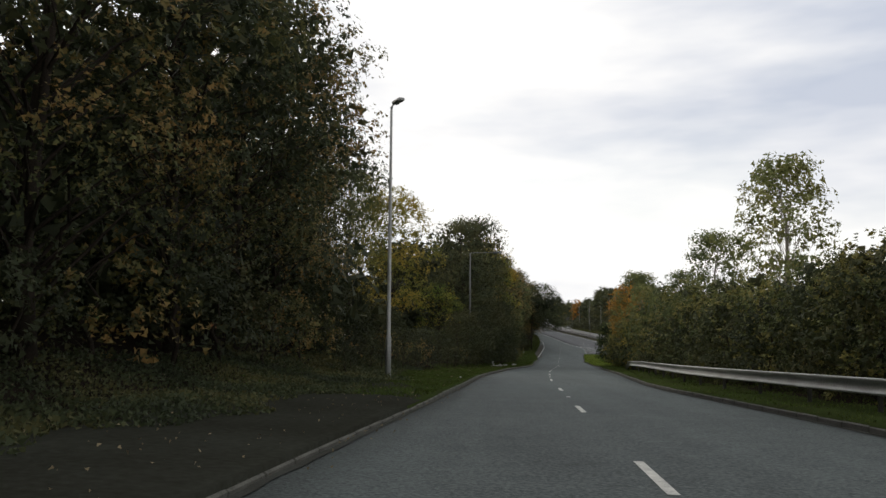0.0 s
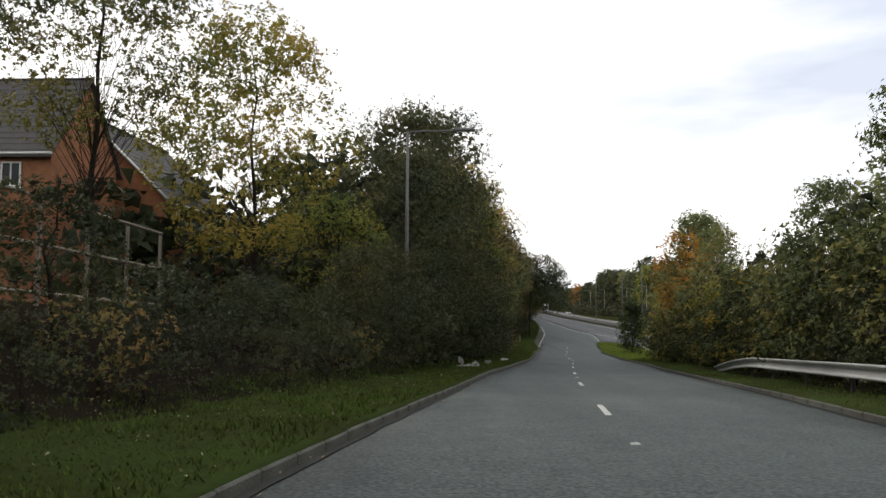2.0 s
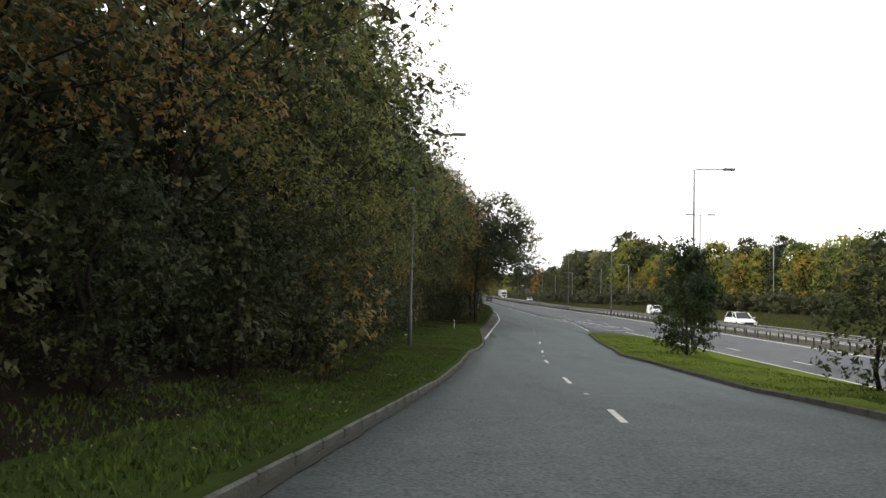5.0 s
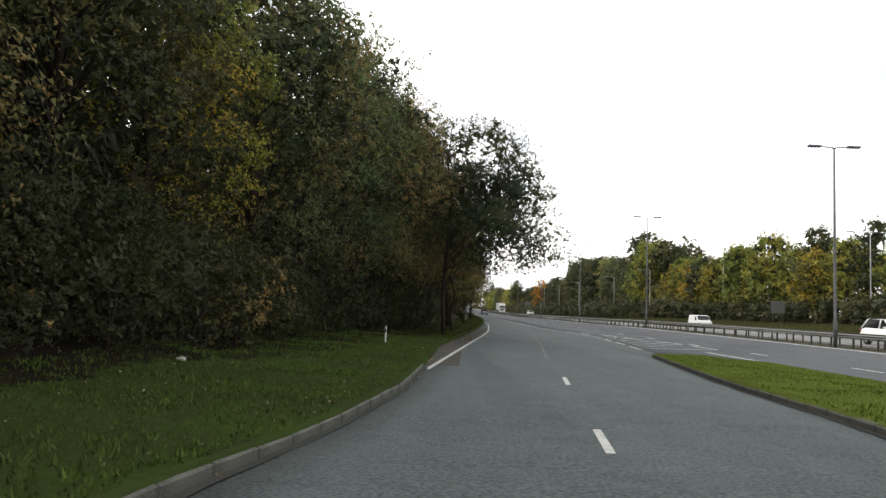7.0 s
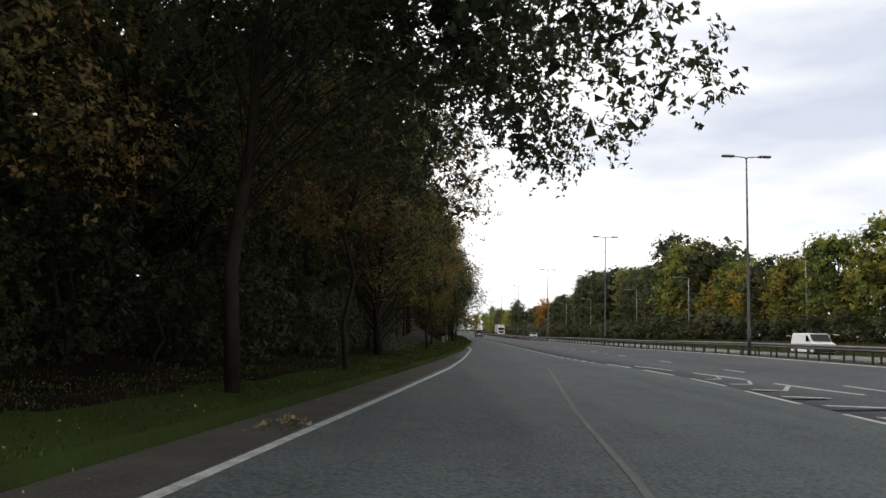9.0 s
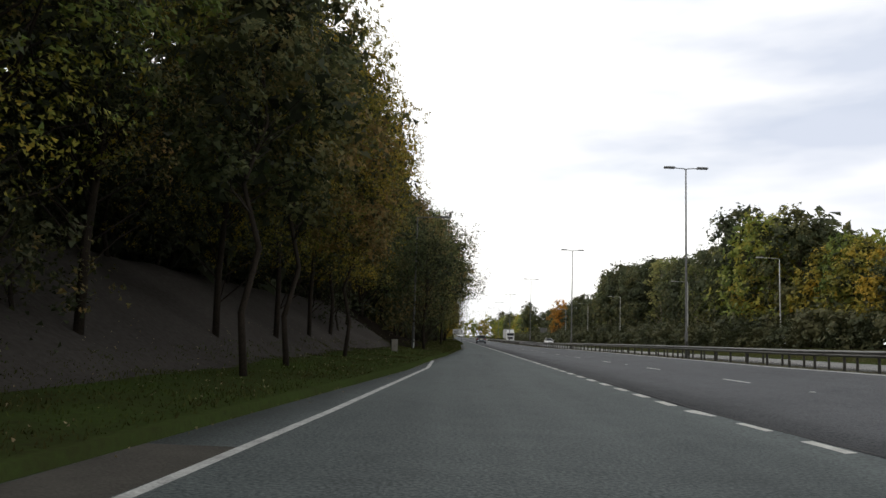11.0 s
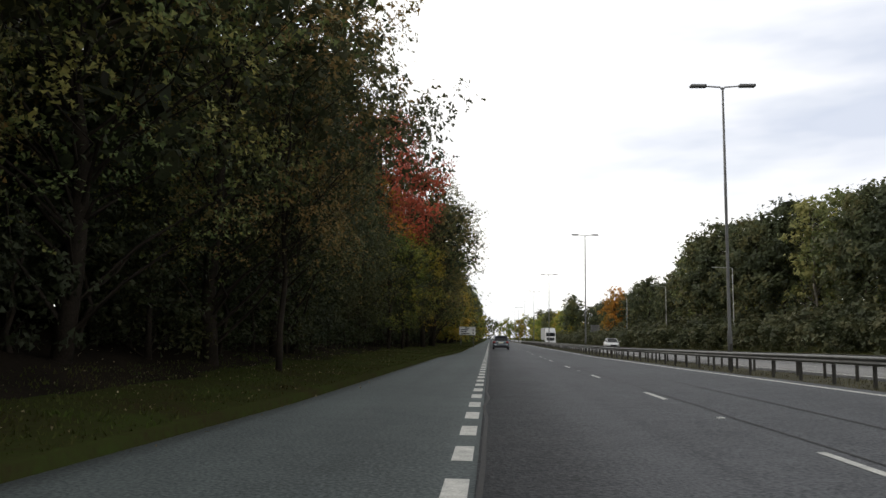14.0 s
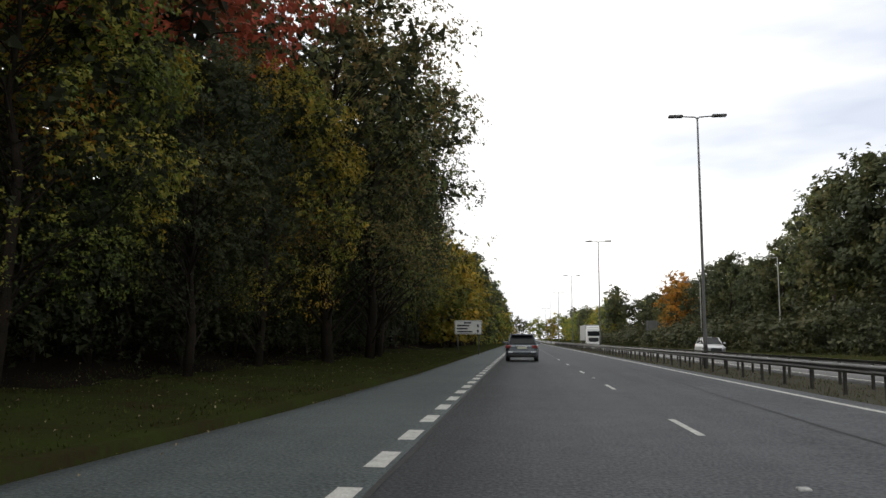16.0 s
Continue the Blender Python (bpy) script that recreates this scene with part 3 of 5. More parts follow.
        if k % 4 != 1:
            quad_mark(main_road, "chevron_bar", [(c + 0.03, y0 - 0.12), (b, y0 + 1.35), (b, y0 + 1.65), (c + 0.03, y0 + 0.18)], slip_z, M_PAINT_OLD)


def make_stud():
    bm = bmesh.new()
    box(bm, -0.055, 0.055, -0.05, 0.05, -0.02, 0.016, 0.012)
    return bm


for k in range(0, 14, 2):
    y1 = line(k, (0, -179), (4, -143.1), (6, -125.3), (9, -98.6), (11, -80.7), (14, -53.75)) - 5.5
    s = part("road_stud", make_stud(), M_PAINT_OLD, slip_road)
    s.location = (slip_mid(y1), y1, slip_z(slip_mid(y1), y1) + 0.005)
for k in range(0, 14, 2):
    y1 = line(k, (0, 8.62), (4, 43.86), (7, 70.55), (10, 97.61), (12, 115.6), (52, 475.6)) - 5.5
    s = part("road_stud", make_stud(), M_PAINT_OLD, main_road)
    s.location = (3.78, y1, main_z(3.78, y1) + 0.005)


# ---- trees ----
rng = np.random.default_rng(7)


def leaf_tris(centres, size, rg, face=None):
    """One small three-cornered leaf spray at each centre; face: the way its upper side looks, at random without."""
    n = len(centres)
    up = rg.normal(size=(n, 3))
    if face is not None:
        up = face + 0.42 * up
    up /= np.linalg.norm(up, axis=1)[:, None] + 1e-9
    d1 = np.cross(up, rg.normal(size=(n, 3)))
    d1 /= np.linalg.norm(d1, axis=1)[:, None] + 1e-9
    d2 = np.cross(up, d1)
    s = size * rg.uniform(0.5, 1.4, (n, 1))
    v = np.stack([centres - d1 * s * 0.66, centres + d1 * s * 0.3 + d2 * s * 0.4, centres + d1 * s * 0.42 - d2 * s * 0.36], 1).reshape(-1, 3)
    return v, np.arange(3 * n).reshape(n, 3)


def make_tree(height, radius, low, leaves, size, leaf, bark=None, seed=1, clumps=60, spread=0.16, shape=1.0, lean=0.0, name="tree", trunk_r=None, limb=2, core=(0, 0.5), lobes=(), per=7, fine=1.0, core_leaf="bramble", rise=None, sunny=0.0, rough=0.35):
    """A tapered trunk with limbs; clumps of leaves round the limbs' ends. Returns an Empty with trunk and crown."""
    rg = np.random.default_rng(seed)
    root = new(name)
    bm = bmesh.new()
    tr = trunk_r or height * 0.012 + 0.02
    top = height * 0.9
    path = [(lean * (k / 6) ** 2 + 0.14 * rg.normal() * (k > 0), 0.14 * rg.normal() * (k > 0), -0.3 if k == 0 else top * k / 6) for k in range(7)]
    tube(bm, path, [tr * (1.2 - 1.0 * k / 6) for k in range(7)], 7)
    cs, rs = [], []
    lobe_w = np.array([b[3] ** 2 * b[4] for b in lobes])
    lobe_w = lobe_w / lobe_w.sum() if lobes else None
    for c in range(clumps):
        h = low + (height - low) * (rg.uniform() ** 0.85)
        f = (h - low) / max(height - low, 0.1)
        prof = math.sin(math.pi * min(max(0.14 + 0.82 * f ** shape, 0), 1)) ** 0.6
        a = rg.uniform(0, 2 * math.pi)
        wob = 0.8 + rough * noise.noise((2.2 * math.cos(a) + seed, 2.2 * math.sin(a), h * 0.35))
        r = radius * prof * wob * (0.42 + 0.58 * math.sqrt(rg.uniform()))
        x = lean * (h / height) ** 2
        q = (x + r * math.cos(a), r * math.sin(a), h)
        if lobes:
            lx, ly, lz, lr_, lh = lobes[int(rg.choice(len(lobes), p=lobe_w))]
            d = rg.normal(size=3)
            d *= (0.45 + 0.55 * rg.uniform() ** 0.5) / np.linalg.norm(d)
            q = (lx + d[0] * lr_, ly + d[1] * lr_, lz + d[2] * lh)
            r, h = math.hypot(q[0], q[1]), q[2]
        cs.append(q)
        rs.append(radius * spread * rg.uniform(0.65, 1.35) + 0.12)
        if c % limb == 0 and h > low:
            h0 = max(0.25 * h, h - r * 0.8) if rise is None else max(rise * h, h - 2.6 * r)
            k = min(int(h0 / top * 6), 5)
            p0 = Vector(path[k]).lerp(Vector(path[k + 1]), min(max(h0 / top * 6 - k, 0), 1))
            p2 = Vector(cs[-1])
            d = 0.06 * r + 0.08
            p1 = p0.lerp(p2, 0.36) + Vector((d * rg.normal(), d * rg.normal(), 0.1 * r))
            p3 = p0.lerp(p2, 0.7) + Vector((d * rg.normal(), d * rg.normal(), 0.09 * r))
            lr = tr * (0.34 if rise is None else 0.2) * (1 - 0.6 * f)
            tube(bm, [p0, p1, p3, p2], [lr, lr * 0.7, lr * 0.4, lr * 0.15], 3, cap=False)
    part("trunk", bm, bark or M_BARK, root)
    cs, rs = np.array(cs), np.array(rs)
    w = rs ** 2
    axis = np.stack([lean * (cs[:, 2] / height) ** 2, np.zeros(len(cs)), cs[:, 2]], 1)
    if lobes:
        axis = np.repeat(np.average(cs, axis=0)[None, :], len(cs), 0)
    away = cs - axis
    away /= np.linalg.norm(away, axis=1)[:, None] + 1e-6
    if sunny:        # trees at a wood's edge carry more leaves towards the open road
        w = w * (1 - sunny + sunny * np.clip(0.5 + 0.75 * (away @ np.array([0.8, -0.6, 0.1])), 0, 1))
    # leaves sit along short twigs that point out of each clump, more of them on its outer side
    n_tw = max(leaves // per, 1)
    idx = rg.choice(len(cs), n_tw, p=w / w.sum())
    off = rg.normal(size=(n_tw, 3)) + 0.55 * away[idx] + np.array([0, 0, 0.3])
    off /= np.linalg.norm(off, axis=1)[:, None]
    out = off + np.array([0, 0, 0.1]) + 0.4 * rg.normal(size=(n_tw, 3))
    out /= np.linalg.norm(out, axis=1)[:, None]
    face = 0.6 * off + 0.3 * away[idx] + np.array([0, 0, 0.4])
    off *= rg.uniform(0.15, 1.0, (n_tw, 1)) ** 0.45
    tw = cs[idx] + off * rs[idx][:, None] * np.array([1.25, 1.25, 0.95])
    tl = size * rg.uniform(0.8, 2.2, (n_tw, 1))
    k = rg.integers(0, n_tw, leaves)
    pts = tw[k] + out[k] * tl[k] * rg.uniform(-0.5, 1.0, (leaves, 1)) + rg.normal(size=(leaves, 3)) * size * 0.45
    pts[:, 2] = np.maximum(pts[:, 2], 0.1)
    v, f = leaf_tris(pts, size * np.interp(pts[:, 2:3], (2.5, 7.5), (fine, 1.0)), rg, face[k])
    if core[0]:      # larger sprays deep inside the crown; the dark leaf paints its inner shade
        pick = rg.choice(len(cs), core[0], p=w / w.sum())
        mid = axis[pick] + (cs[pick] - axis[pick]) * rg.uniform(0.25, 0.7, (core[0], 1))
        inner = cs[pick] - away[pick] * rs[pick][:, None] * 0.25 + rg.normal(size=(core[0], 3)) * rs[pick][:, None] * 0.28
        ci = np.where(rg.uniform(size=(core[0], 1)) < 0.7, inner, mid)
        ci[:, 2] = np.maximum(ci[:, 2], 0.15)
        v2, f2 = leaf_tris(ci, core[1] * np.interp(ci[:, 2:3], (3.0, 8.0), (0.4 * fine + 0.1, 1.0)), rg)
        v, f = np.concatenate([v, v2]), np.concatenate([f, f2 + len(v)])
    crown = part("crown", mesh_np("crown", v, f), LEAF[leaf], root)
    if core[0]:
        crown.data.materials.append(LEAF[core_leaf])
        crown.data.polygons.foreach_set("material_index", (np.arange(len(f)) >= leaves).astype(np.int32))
    return root


kinds = {}


def tree_kind(key, **kw):
    kinds[key] = (kw, [])


def plant(key, x, y, turn=None, s=1.0, label="", category="tree", group="", z=None, tall=1.0):
    """Stands a tree of a kind at a place; the first one is built there, later ones are copies."""
    kw, made = kinds[key]
    zz = ground_z(x, y) if z is None else z
    t = rng.uniform(0, 360) if turn is None else turn
    m = pose(x, y, zz - 0.05, 0, 0, t) @ Matrix.Diagonal((s, s, s * tall, 1))
    if made:
        ob = copy_thing(made[0], pose(0, 0, 0))
    else:
        ob = make_tree(**kw)
        made.append(ob)
    ob.matrix_basis = m
    return tagged(ob, label, category, group)


def crown_of(key):
    """Corners and faces of a kind's crown, and its leaf material, for joined far woods."""
    kw = kinds[key][0]
    root = make_tree(**kw)
    crown = [c for c in root.children if c.name.startswith("crown")][0]
    n = len(crown.data.vertices)
    v = np.empty(n * 3, dtype=np.float32)
    crown.data.vertices.foreach_get("co", v)
    meshes = [c.data for c in root.children]
    for c in list(root.children):
        bpy.data.objects.remove(c)
    bpy.data.objects.remove(root)
    for me in meshes:
        bpy.data.meshes.remove(me)
    return v.reshape(-1, 3), LEAF[kw["leaf"]]


def wood_mass(name, items, label):
    """Many far or hidden trees joined into one object: items of kind, x, y, size, height factor."""
    got, vs, idx, mats = {}, [], [], []
    for key, x, y, s, tall in items:
        if key not in got:
            got[key] = crown_of(key)
        v, m = got[key]
        if m not in mats:
            mats.append(m)
        a = rng.uniform(0, 6.283)
        c_, s_ = math.cos(a), math.sin(a)
        w = np.stack([(v[:, 0] * c_ - v[:, 1] * s_) * s + x, (v[:, 0] * s_ + v[:, 1] * c_) * s + y, v[:, 2] * s * tall + ground_z(x, min(max(y, -229), 899)) - 0.1], 1)
        vs.append(w)
        idx.append(np.full(len(v) // 3, mats.index(m), dtype=np.int32))
    v = np.concatenate(vs)
    me = mesh_np(name, v, np.arange(len(v)).reshape(-1, 3))
    for m in mats:
        me.materials.append(m)
    me.polygons.foreach_set("material_index", np.concatenate(idx))
    return tagged(part(name, me, None), label, "wood", kind="stuff")


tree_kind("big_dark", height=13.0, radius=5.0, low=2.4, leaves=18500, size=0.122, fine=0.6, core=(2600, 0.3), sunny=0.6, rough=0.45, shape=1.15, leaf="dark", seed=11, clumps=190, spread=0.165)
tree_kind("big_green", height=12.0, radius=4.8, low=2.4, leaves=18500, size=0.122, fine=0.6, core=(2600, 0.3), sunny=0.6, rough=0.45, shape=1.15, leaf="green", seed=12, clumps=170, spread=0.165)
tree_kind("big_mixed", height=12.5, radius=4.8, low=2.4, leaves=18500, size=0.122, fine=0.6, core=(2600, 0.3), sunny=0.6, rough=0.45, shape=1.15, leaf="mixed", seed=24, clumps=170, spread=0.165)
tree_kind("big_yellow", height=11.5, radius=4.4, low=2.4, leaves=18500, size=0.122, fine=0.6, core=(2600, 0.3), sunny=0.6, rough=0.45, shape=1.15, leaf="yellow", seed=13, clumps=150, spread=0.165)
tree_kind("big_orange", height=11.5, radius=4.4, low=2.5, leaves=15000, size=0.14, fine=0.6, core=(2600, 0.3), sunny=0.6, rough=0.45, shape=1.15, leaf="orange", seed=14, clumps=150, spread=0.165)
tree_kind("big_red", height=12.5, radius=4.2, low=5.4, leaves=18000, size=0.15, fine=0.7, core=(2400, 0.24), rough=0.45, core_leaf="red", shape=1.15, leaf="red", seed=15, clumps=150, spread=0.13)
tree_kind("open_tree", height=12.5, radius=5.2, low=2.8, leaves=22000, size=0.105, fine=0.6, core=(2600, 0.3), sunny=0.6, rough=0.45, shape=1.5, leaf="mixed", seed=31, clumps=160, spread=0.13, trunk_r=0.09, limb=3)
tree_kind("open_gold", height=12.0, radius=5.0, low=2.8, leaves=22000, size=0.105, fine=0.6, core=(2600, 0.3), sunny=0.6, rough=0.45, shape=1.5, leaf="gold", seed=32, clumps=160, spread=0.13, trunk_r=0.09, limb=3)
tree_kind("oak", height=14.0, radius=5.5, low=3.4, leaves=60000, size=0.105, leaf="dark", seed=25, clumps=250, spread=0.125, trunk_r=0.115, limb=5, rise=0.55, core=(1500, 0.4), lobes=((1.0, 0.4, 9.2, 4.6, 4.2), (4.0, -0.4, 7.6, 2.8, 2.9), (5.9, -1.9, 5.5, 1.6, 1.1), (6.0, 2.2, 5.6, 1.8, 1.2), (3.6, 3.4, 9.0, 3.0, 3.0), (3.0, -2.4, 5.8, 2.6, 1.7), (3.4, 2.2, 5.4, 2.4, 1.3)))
tree_kind("airy_birch", height=10.5, radius=2.6, low=2.2, leaves=8000, size=0.16, leaf="pale", bark=M_BIRCH, seed=16, clumps=130, spread=0.16, limb=1, rise=0.4, rough=0.5)
tree_kind("airy_gold", height=12.0, radius=4.2, low=2.6, leaves=20000, size=0.14, leaf="airy", seed=36, clumps=210, spread=0.13, limb=2, rise=0.5, rough=0.5, trunk_r=0.09)
tree_kind("airy_tree", height=12.0, radius=3.8, low=5.2, leaves=16000, size=0.115, leaf="olive", seed=26, clumps=170, spread=0.14, limb=2, rise=0.5, rough=0.5, trunk_r=0.1)
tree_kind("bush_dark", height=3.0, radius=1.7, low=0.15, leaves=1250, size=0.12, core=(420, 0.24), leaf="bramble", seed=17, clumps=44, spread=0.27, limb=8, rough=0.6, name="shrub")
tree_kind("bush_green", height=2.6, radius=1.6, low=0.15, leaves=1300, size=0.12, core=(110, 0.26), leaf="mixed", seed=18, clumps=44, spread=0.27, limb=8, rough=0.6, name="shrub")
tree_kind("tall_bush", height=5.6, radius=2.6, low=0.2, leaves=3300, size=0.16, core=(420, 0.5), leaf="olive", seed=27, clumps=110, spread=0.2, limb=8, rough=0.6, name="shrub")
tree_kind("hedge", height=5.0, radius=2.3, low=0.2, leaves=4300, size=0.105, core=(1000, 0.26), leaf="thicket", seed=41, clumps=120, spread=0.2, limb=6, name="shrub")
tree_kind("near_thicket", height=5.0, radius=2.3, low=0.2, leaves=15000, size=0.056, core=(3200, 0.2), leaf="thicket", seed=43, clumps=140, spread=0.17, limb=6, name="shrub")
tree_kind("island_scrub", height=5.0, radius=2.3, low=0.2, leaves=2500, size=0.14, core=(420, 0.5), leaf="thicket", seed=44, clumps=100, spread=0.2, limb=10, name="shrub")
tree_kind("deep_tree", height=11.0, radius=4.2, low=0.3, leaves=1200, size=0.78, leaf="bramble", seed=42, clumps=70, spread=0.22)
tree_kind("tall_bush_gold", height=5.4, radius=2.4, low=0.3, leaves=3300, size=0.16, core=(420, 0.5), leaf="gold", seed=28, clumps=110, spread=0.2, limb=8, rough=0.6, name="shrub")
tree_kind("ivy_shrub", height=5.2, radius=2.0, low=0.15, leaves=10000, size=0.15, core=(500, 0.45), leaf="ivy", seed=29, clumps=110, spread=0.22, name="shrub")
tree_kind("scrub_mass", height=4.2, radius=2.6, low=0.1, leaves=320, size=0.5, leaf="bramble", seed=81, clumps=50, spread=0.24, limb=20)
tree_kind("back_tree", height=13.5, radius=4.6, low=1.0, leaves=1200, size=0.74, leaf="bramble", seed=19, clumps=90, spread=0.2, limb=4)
tree_kind("far_green", height=11.0, radius=4.2, low=0.8, leaves=3400, size=0.37, core=(420, 0.75), leaf="lime", seed=20, clumps=120, spread=0.15, limb=4)
tree_kind("far_yellow", height=9.5, radius=3.8, low=0.8, leaves=3400, size=0.37, core=(420, 0.75), leaf="gold", seed=21, clumps=110, spread=0.15, limb=4)
tree_kind("far_orange", height=11.0, radius=3.2, low=0.8, leaves=3000, size=0.40, leaf="orange", seed=22, clumps=110, spread=0.15, limb=4)
tree_kind("far_dark", height=12.5, radius=4.0, low=0.8, leaves=3400, size=0.37, core=(420, 0.75), leaf="dark", seed=23, clumps=120, spread=0.15, limb=4)
tree_kind("far_birch", height=12.0, radius=2.4, low=2.0, leaves=2200, size=0.34, leaf="pale", bark=M_BIRCH, seed=30, clumps=80, spread=0.2, limb=1)
tree_kind("mass_green", height=11.0, radius=4.2, low=0.8, leaves=850, size=0.84, leaf="lime", seed=20, clumps=110, spread=0.15, limb=9)
tree_kind("mass_yellow", height=9.5, radius=3.8, low=0.8, leaves=950, size=0.75, leaf="gold", seed=21, clumps=100, spread=0.15, limb=9)
tree_kind("mass_dark", height=12.5, radius=4.0, low=0.8, leaves=850, size=0.84, leaf="dark", seed=23, clumps=110, spread=0.15, limb=9)
tree_kind("pole_tree", height=9.0, radius=2.4, low=4.0, leaves=7000, size=0.14, leaf="mixed", seed=51, clumps=60, spread=0.2, trunk_r=0.075, core=(300, 0.5))
tree_kind("spray_tree", height=10.5, radius=3.0, low=3.5, leaves=5200, size=0.15, leaf="dark", seed=71, clumps=70, spread=0.2, trunk_r=0.1, limb=1, rise=0.5, per=5, lobes=((0.0, 0.0, 7.6, 2.4, 2.6), (3.4, -2.6, 9.4, 1.5, 1.0), (5.2, 0.6, 9.2, 1.2, 0.8), (4.6, -1.0, 7.2, 1.5, 0.9)))
tree_kind("maple", height=8.2, radius=2.3, low=3.2, leaves=7000, size=0.16, leaf="orange", seed=61, clumps=90, spread=0.18)
tree_kind("far_brush", height=3.0, radius=2.0, low=0.15, leaves=400, size=0.42, leaf="bramble", seed=33, clumps=36, spread=0.28, limb=4, name="shrub")

WOOD = "left-hand wood"
lab = {"big_dark": "dense dark green roadside tree", "big_green": "dense green roadside tree", "big_mixed": "roadside tree with green and russet leaves",
       "big_yellow": "roadside tree with yellowing leaves", "big_orange": "roadside tree turning orange", "big_red": "roadside cherry with deep red leaves",
       "open_tree": "slim-trunked russet tree above a bare bank", "open_gold": "slim-trunked golden tree above a bare bank"}
# the wood along the left verge: y, kind, size, metres behind the wood's edge
FRONT = ((-201, "big_dark", 1, 2), (-194, "big_dark", 1, 2), (-187.5, "big_mixed", 1, 2), (-181, "big_dark", 1, 2), (-174.5, "big_mixed", 1.05, 2), (-168.5, "big_dark", 1.0, 2.4), (-163, "big_mixed", 1.0, 2.9), (-160.5, "big_dark", 1.0, 6.0), (-157.5, "big_dark", 0.9, 3.6), (-152.5, "big_mixed", 0.72, 5.4),
         (-131.5, "big_yellow", 0.46, 3.0), (-124.5, "big_dark", 0.7, 2.6), (-119.5, "big_dark", 0.9, 3.6), (-115, "big_dark", 0.95, 3.3), (-109.5, "big_yellow", 1.02, 3.2), (-103.5, "big_mixed", 0.96, 3.0), (-97.5, "big_mixed", 0.95, 2.4), (-91.5, "big_green", 0.92, 2.4), (-85.5, "big_mixed", 0.95, 2), (-79.5, "big_green", 0.92, 1.9),
         (-73.5, "big_mixed", 0.9, 1.8), (-67.5, "big_dark", 0.86, 1.8), (-61.5, "big_yellow", 0.85, 2.4), (-55.5, "big_mixed", 0.98, 1.0), (-49.5, "big_green", 1.12, 0.8), (-43.5, "big_mixed", 1.1, 0.8), (-37.5, "big_mixed", 1.1, 1.2), (-31, "big_mixed", 1.2, 1.8), (-25.5, "big_dark", 1.2, 3.0), (-19, "big_dark", 1.15, 2.6),
         (-13.5, "big_mixed", 1.1, -1.0), (-8.5, "big_dark", 1.0, 1.2), (-3.5, "big_yellow", 1.02, 1.4), (1, "open_tree", 1, 1.4), (7.5, "open_gold", 1, 1.0), (14, "open_gold", 1.02, 1.0), (20.5, "open_gold", 1.02, 1.0), (27, "open_gold", 1, 1.2), (33.5, "open_tree", 0.9, 2.3),
         (39.3, "big_mixed", 0.66, -1.4), (40.5, "big_mixed", 0.88, 3.4), (46, "big_green", 0.86, 2.8), (52, "big_mixed", 0.95, 1.8), (58, "big_green", 1.06, 1.0), (64, "big_mixed", 1.06, 0.3), (70, "big_mixed", 1.04, 0.2), (76, "big_dark", 0.94, 1.0), (81.5, "big_dark", 1.0, 2.2), (87, "big_dark", 0.95, 2.8), (92.5, "big_dark", 0.92, 3.2), (90, "big_dark", 0.6, 0.4),
         (98.5, "big_orange", 1.12, 3.4), (96.5, "big_yellow", 0.7, -0.4), (103.5, "big_red", 1.42, 1.8), (103, "big_dark", 0.6, -0.4), (108.5, "big_yellow", 0.8, 0.0), (113.5, "big_mixed", 1.2, -0.9), (119, "big_green", 1.18, -1.3), (124.5, "big_dark", 1.15, -0.6), (131, "big_dark", 1.05, 0.4), (138, "big_dark", 1.0, 1), (146, "big_yellow", 1.0, 1.4))
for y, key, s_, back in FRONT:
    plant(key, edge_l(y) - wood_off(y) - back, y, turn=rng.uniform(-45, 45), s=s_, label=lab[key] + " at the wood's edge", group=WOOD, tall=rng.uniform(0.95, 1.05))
plant("oak", -11.0, -36.0, turn=0, label="wide dark oak leaning out over the slip road", group=WOOD)
for x_, y_ in ((-8.4, 16.3), (-8.4, 1.9), (-10.3, -26.6), (-8.5, 6.4)):
    plant("pole_tree", x_, y_, label="slim dark-trunked young tree at the foot of the bank", group=WOOD)
for x_, y_, t_ in ((-8.0, 50.2, 0), (-5.2, 64.4, -8)):
    plant("spray_tree", x_, y_, turn=t_, s=1.0 if y_ < 60 else 0.8, label="thin-leaved tree with long sprays reaching over the verge", group=WOOD)
# back rows whose dark leaf colour stands for the wood's inner shade
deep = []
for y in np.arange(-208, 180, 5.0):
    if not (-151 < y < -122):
        # taller past y=-10 to keep sky light off the road
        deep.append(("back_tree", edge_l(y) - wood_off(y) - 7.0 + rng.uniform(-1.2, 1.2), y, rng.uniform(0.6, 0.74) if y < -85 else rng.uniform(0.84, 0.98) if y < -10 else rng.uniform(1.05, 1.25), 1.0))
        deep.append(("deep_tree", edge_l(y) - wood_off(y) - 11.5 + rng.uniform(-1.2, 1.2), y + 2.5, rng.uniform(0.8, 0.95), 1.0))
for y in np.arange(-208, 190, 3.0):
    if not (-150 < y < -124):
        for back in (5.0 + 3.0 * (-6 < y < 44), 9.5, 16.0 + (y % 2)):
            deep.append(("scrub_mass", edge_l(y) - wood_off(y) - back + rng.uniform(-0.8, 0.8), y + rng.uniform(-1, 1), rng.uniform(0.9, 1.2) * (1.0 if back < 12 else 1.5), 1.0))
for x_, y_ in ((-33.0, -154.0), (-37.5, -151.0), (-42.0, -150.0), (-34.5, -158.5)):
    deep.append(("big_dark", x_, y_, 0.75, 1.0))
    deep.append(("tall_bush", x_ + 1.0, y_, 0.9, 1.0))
wood_mass("deep_wood", deep, "back rows of the roadside wood, inner shade in leaf colour")
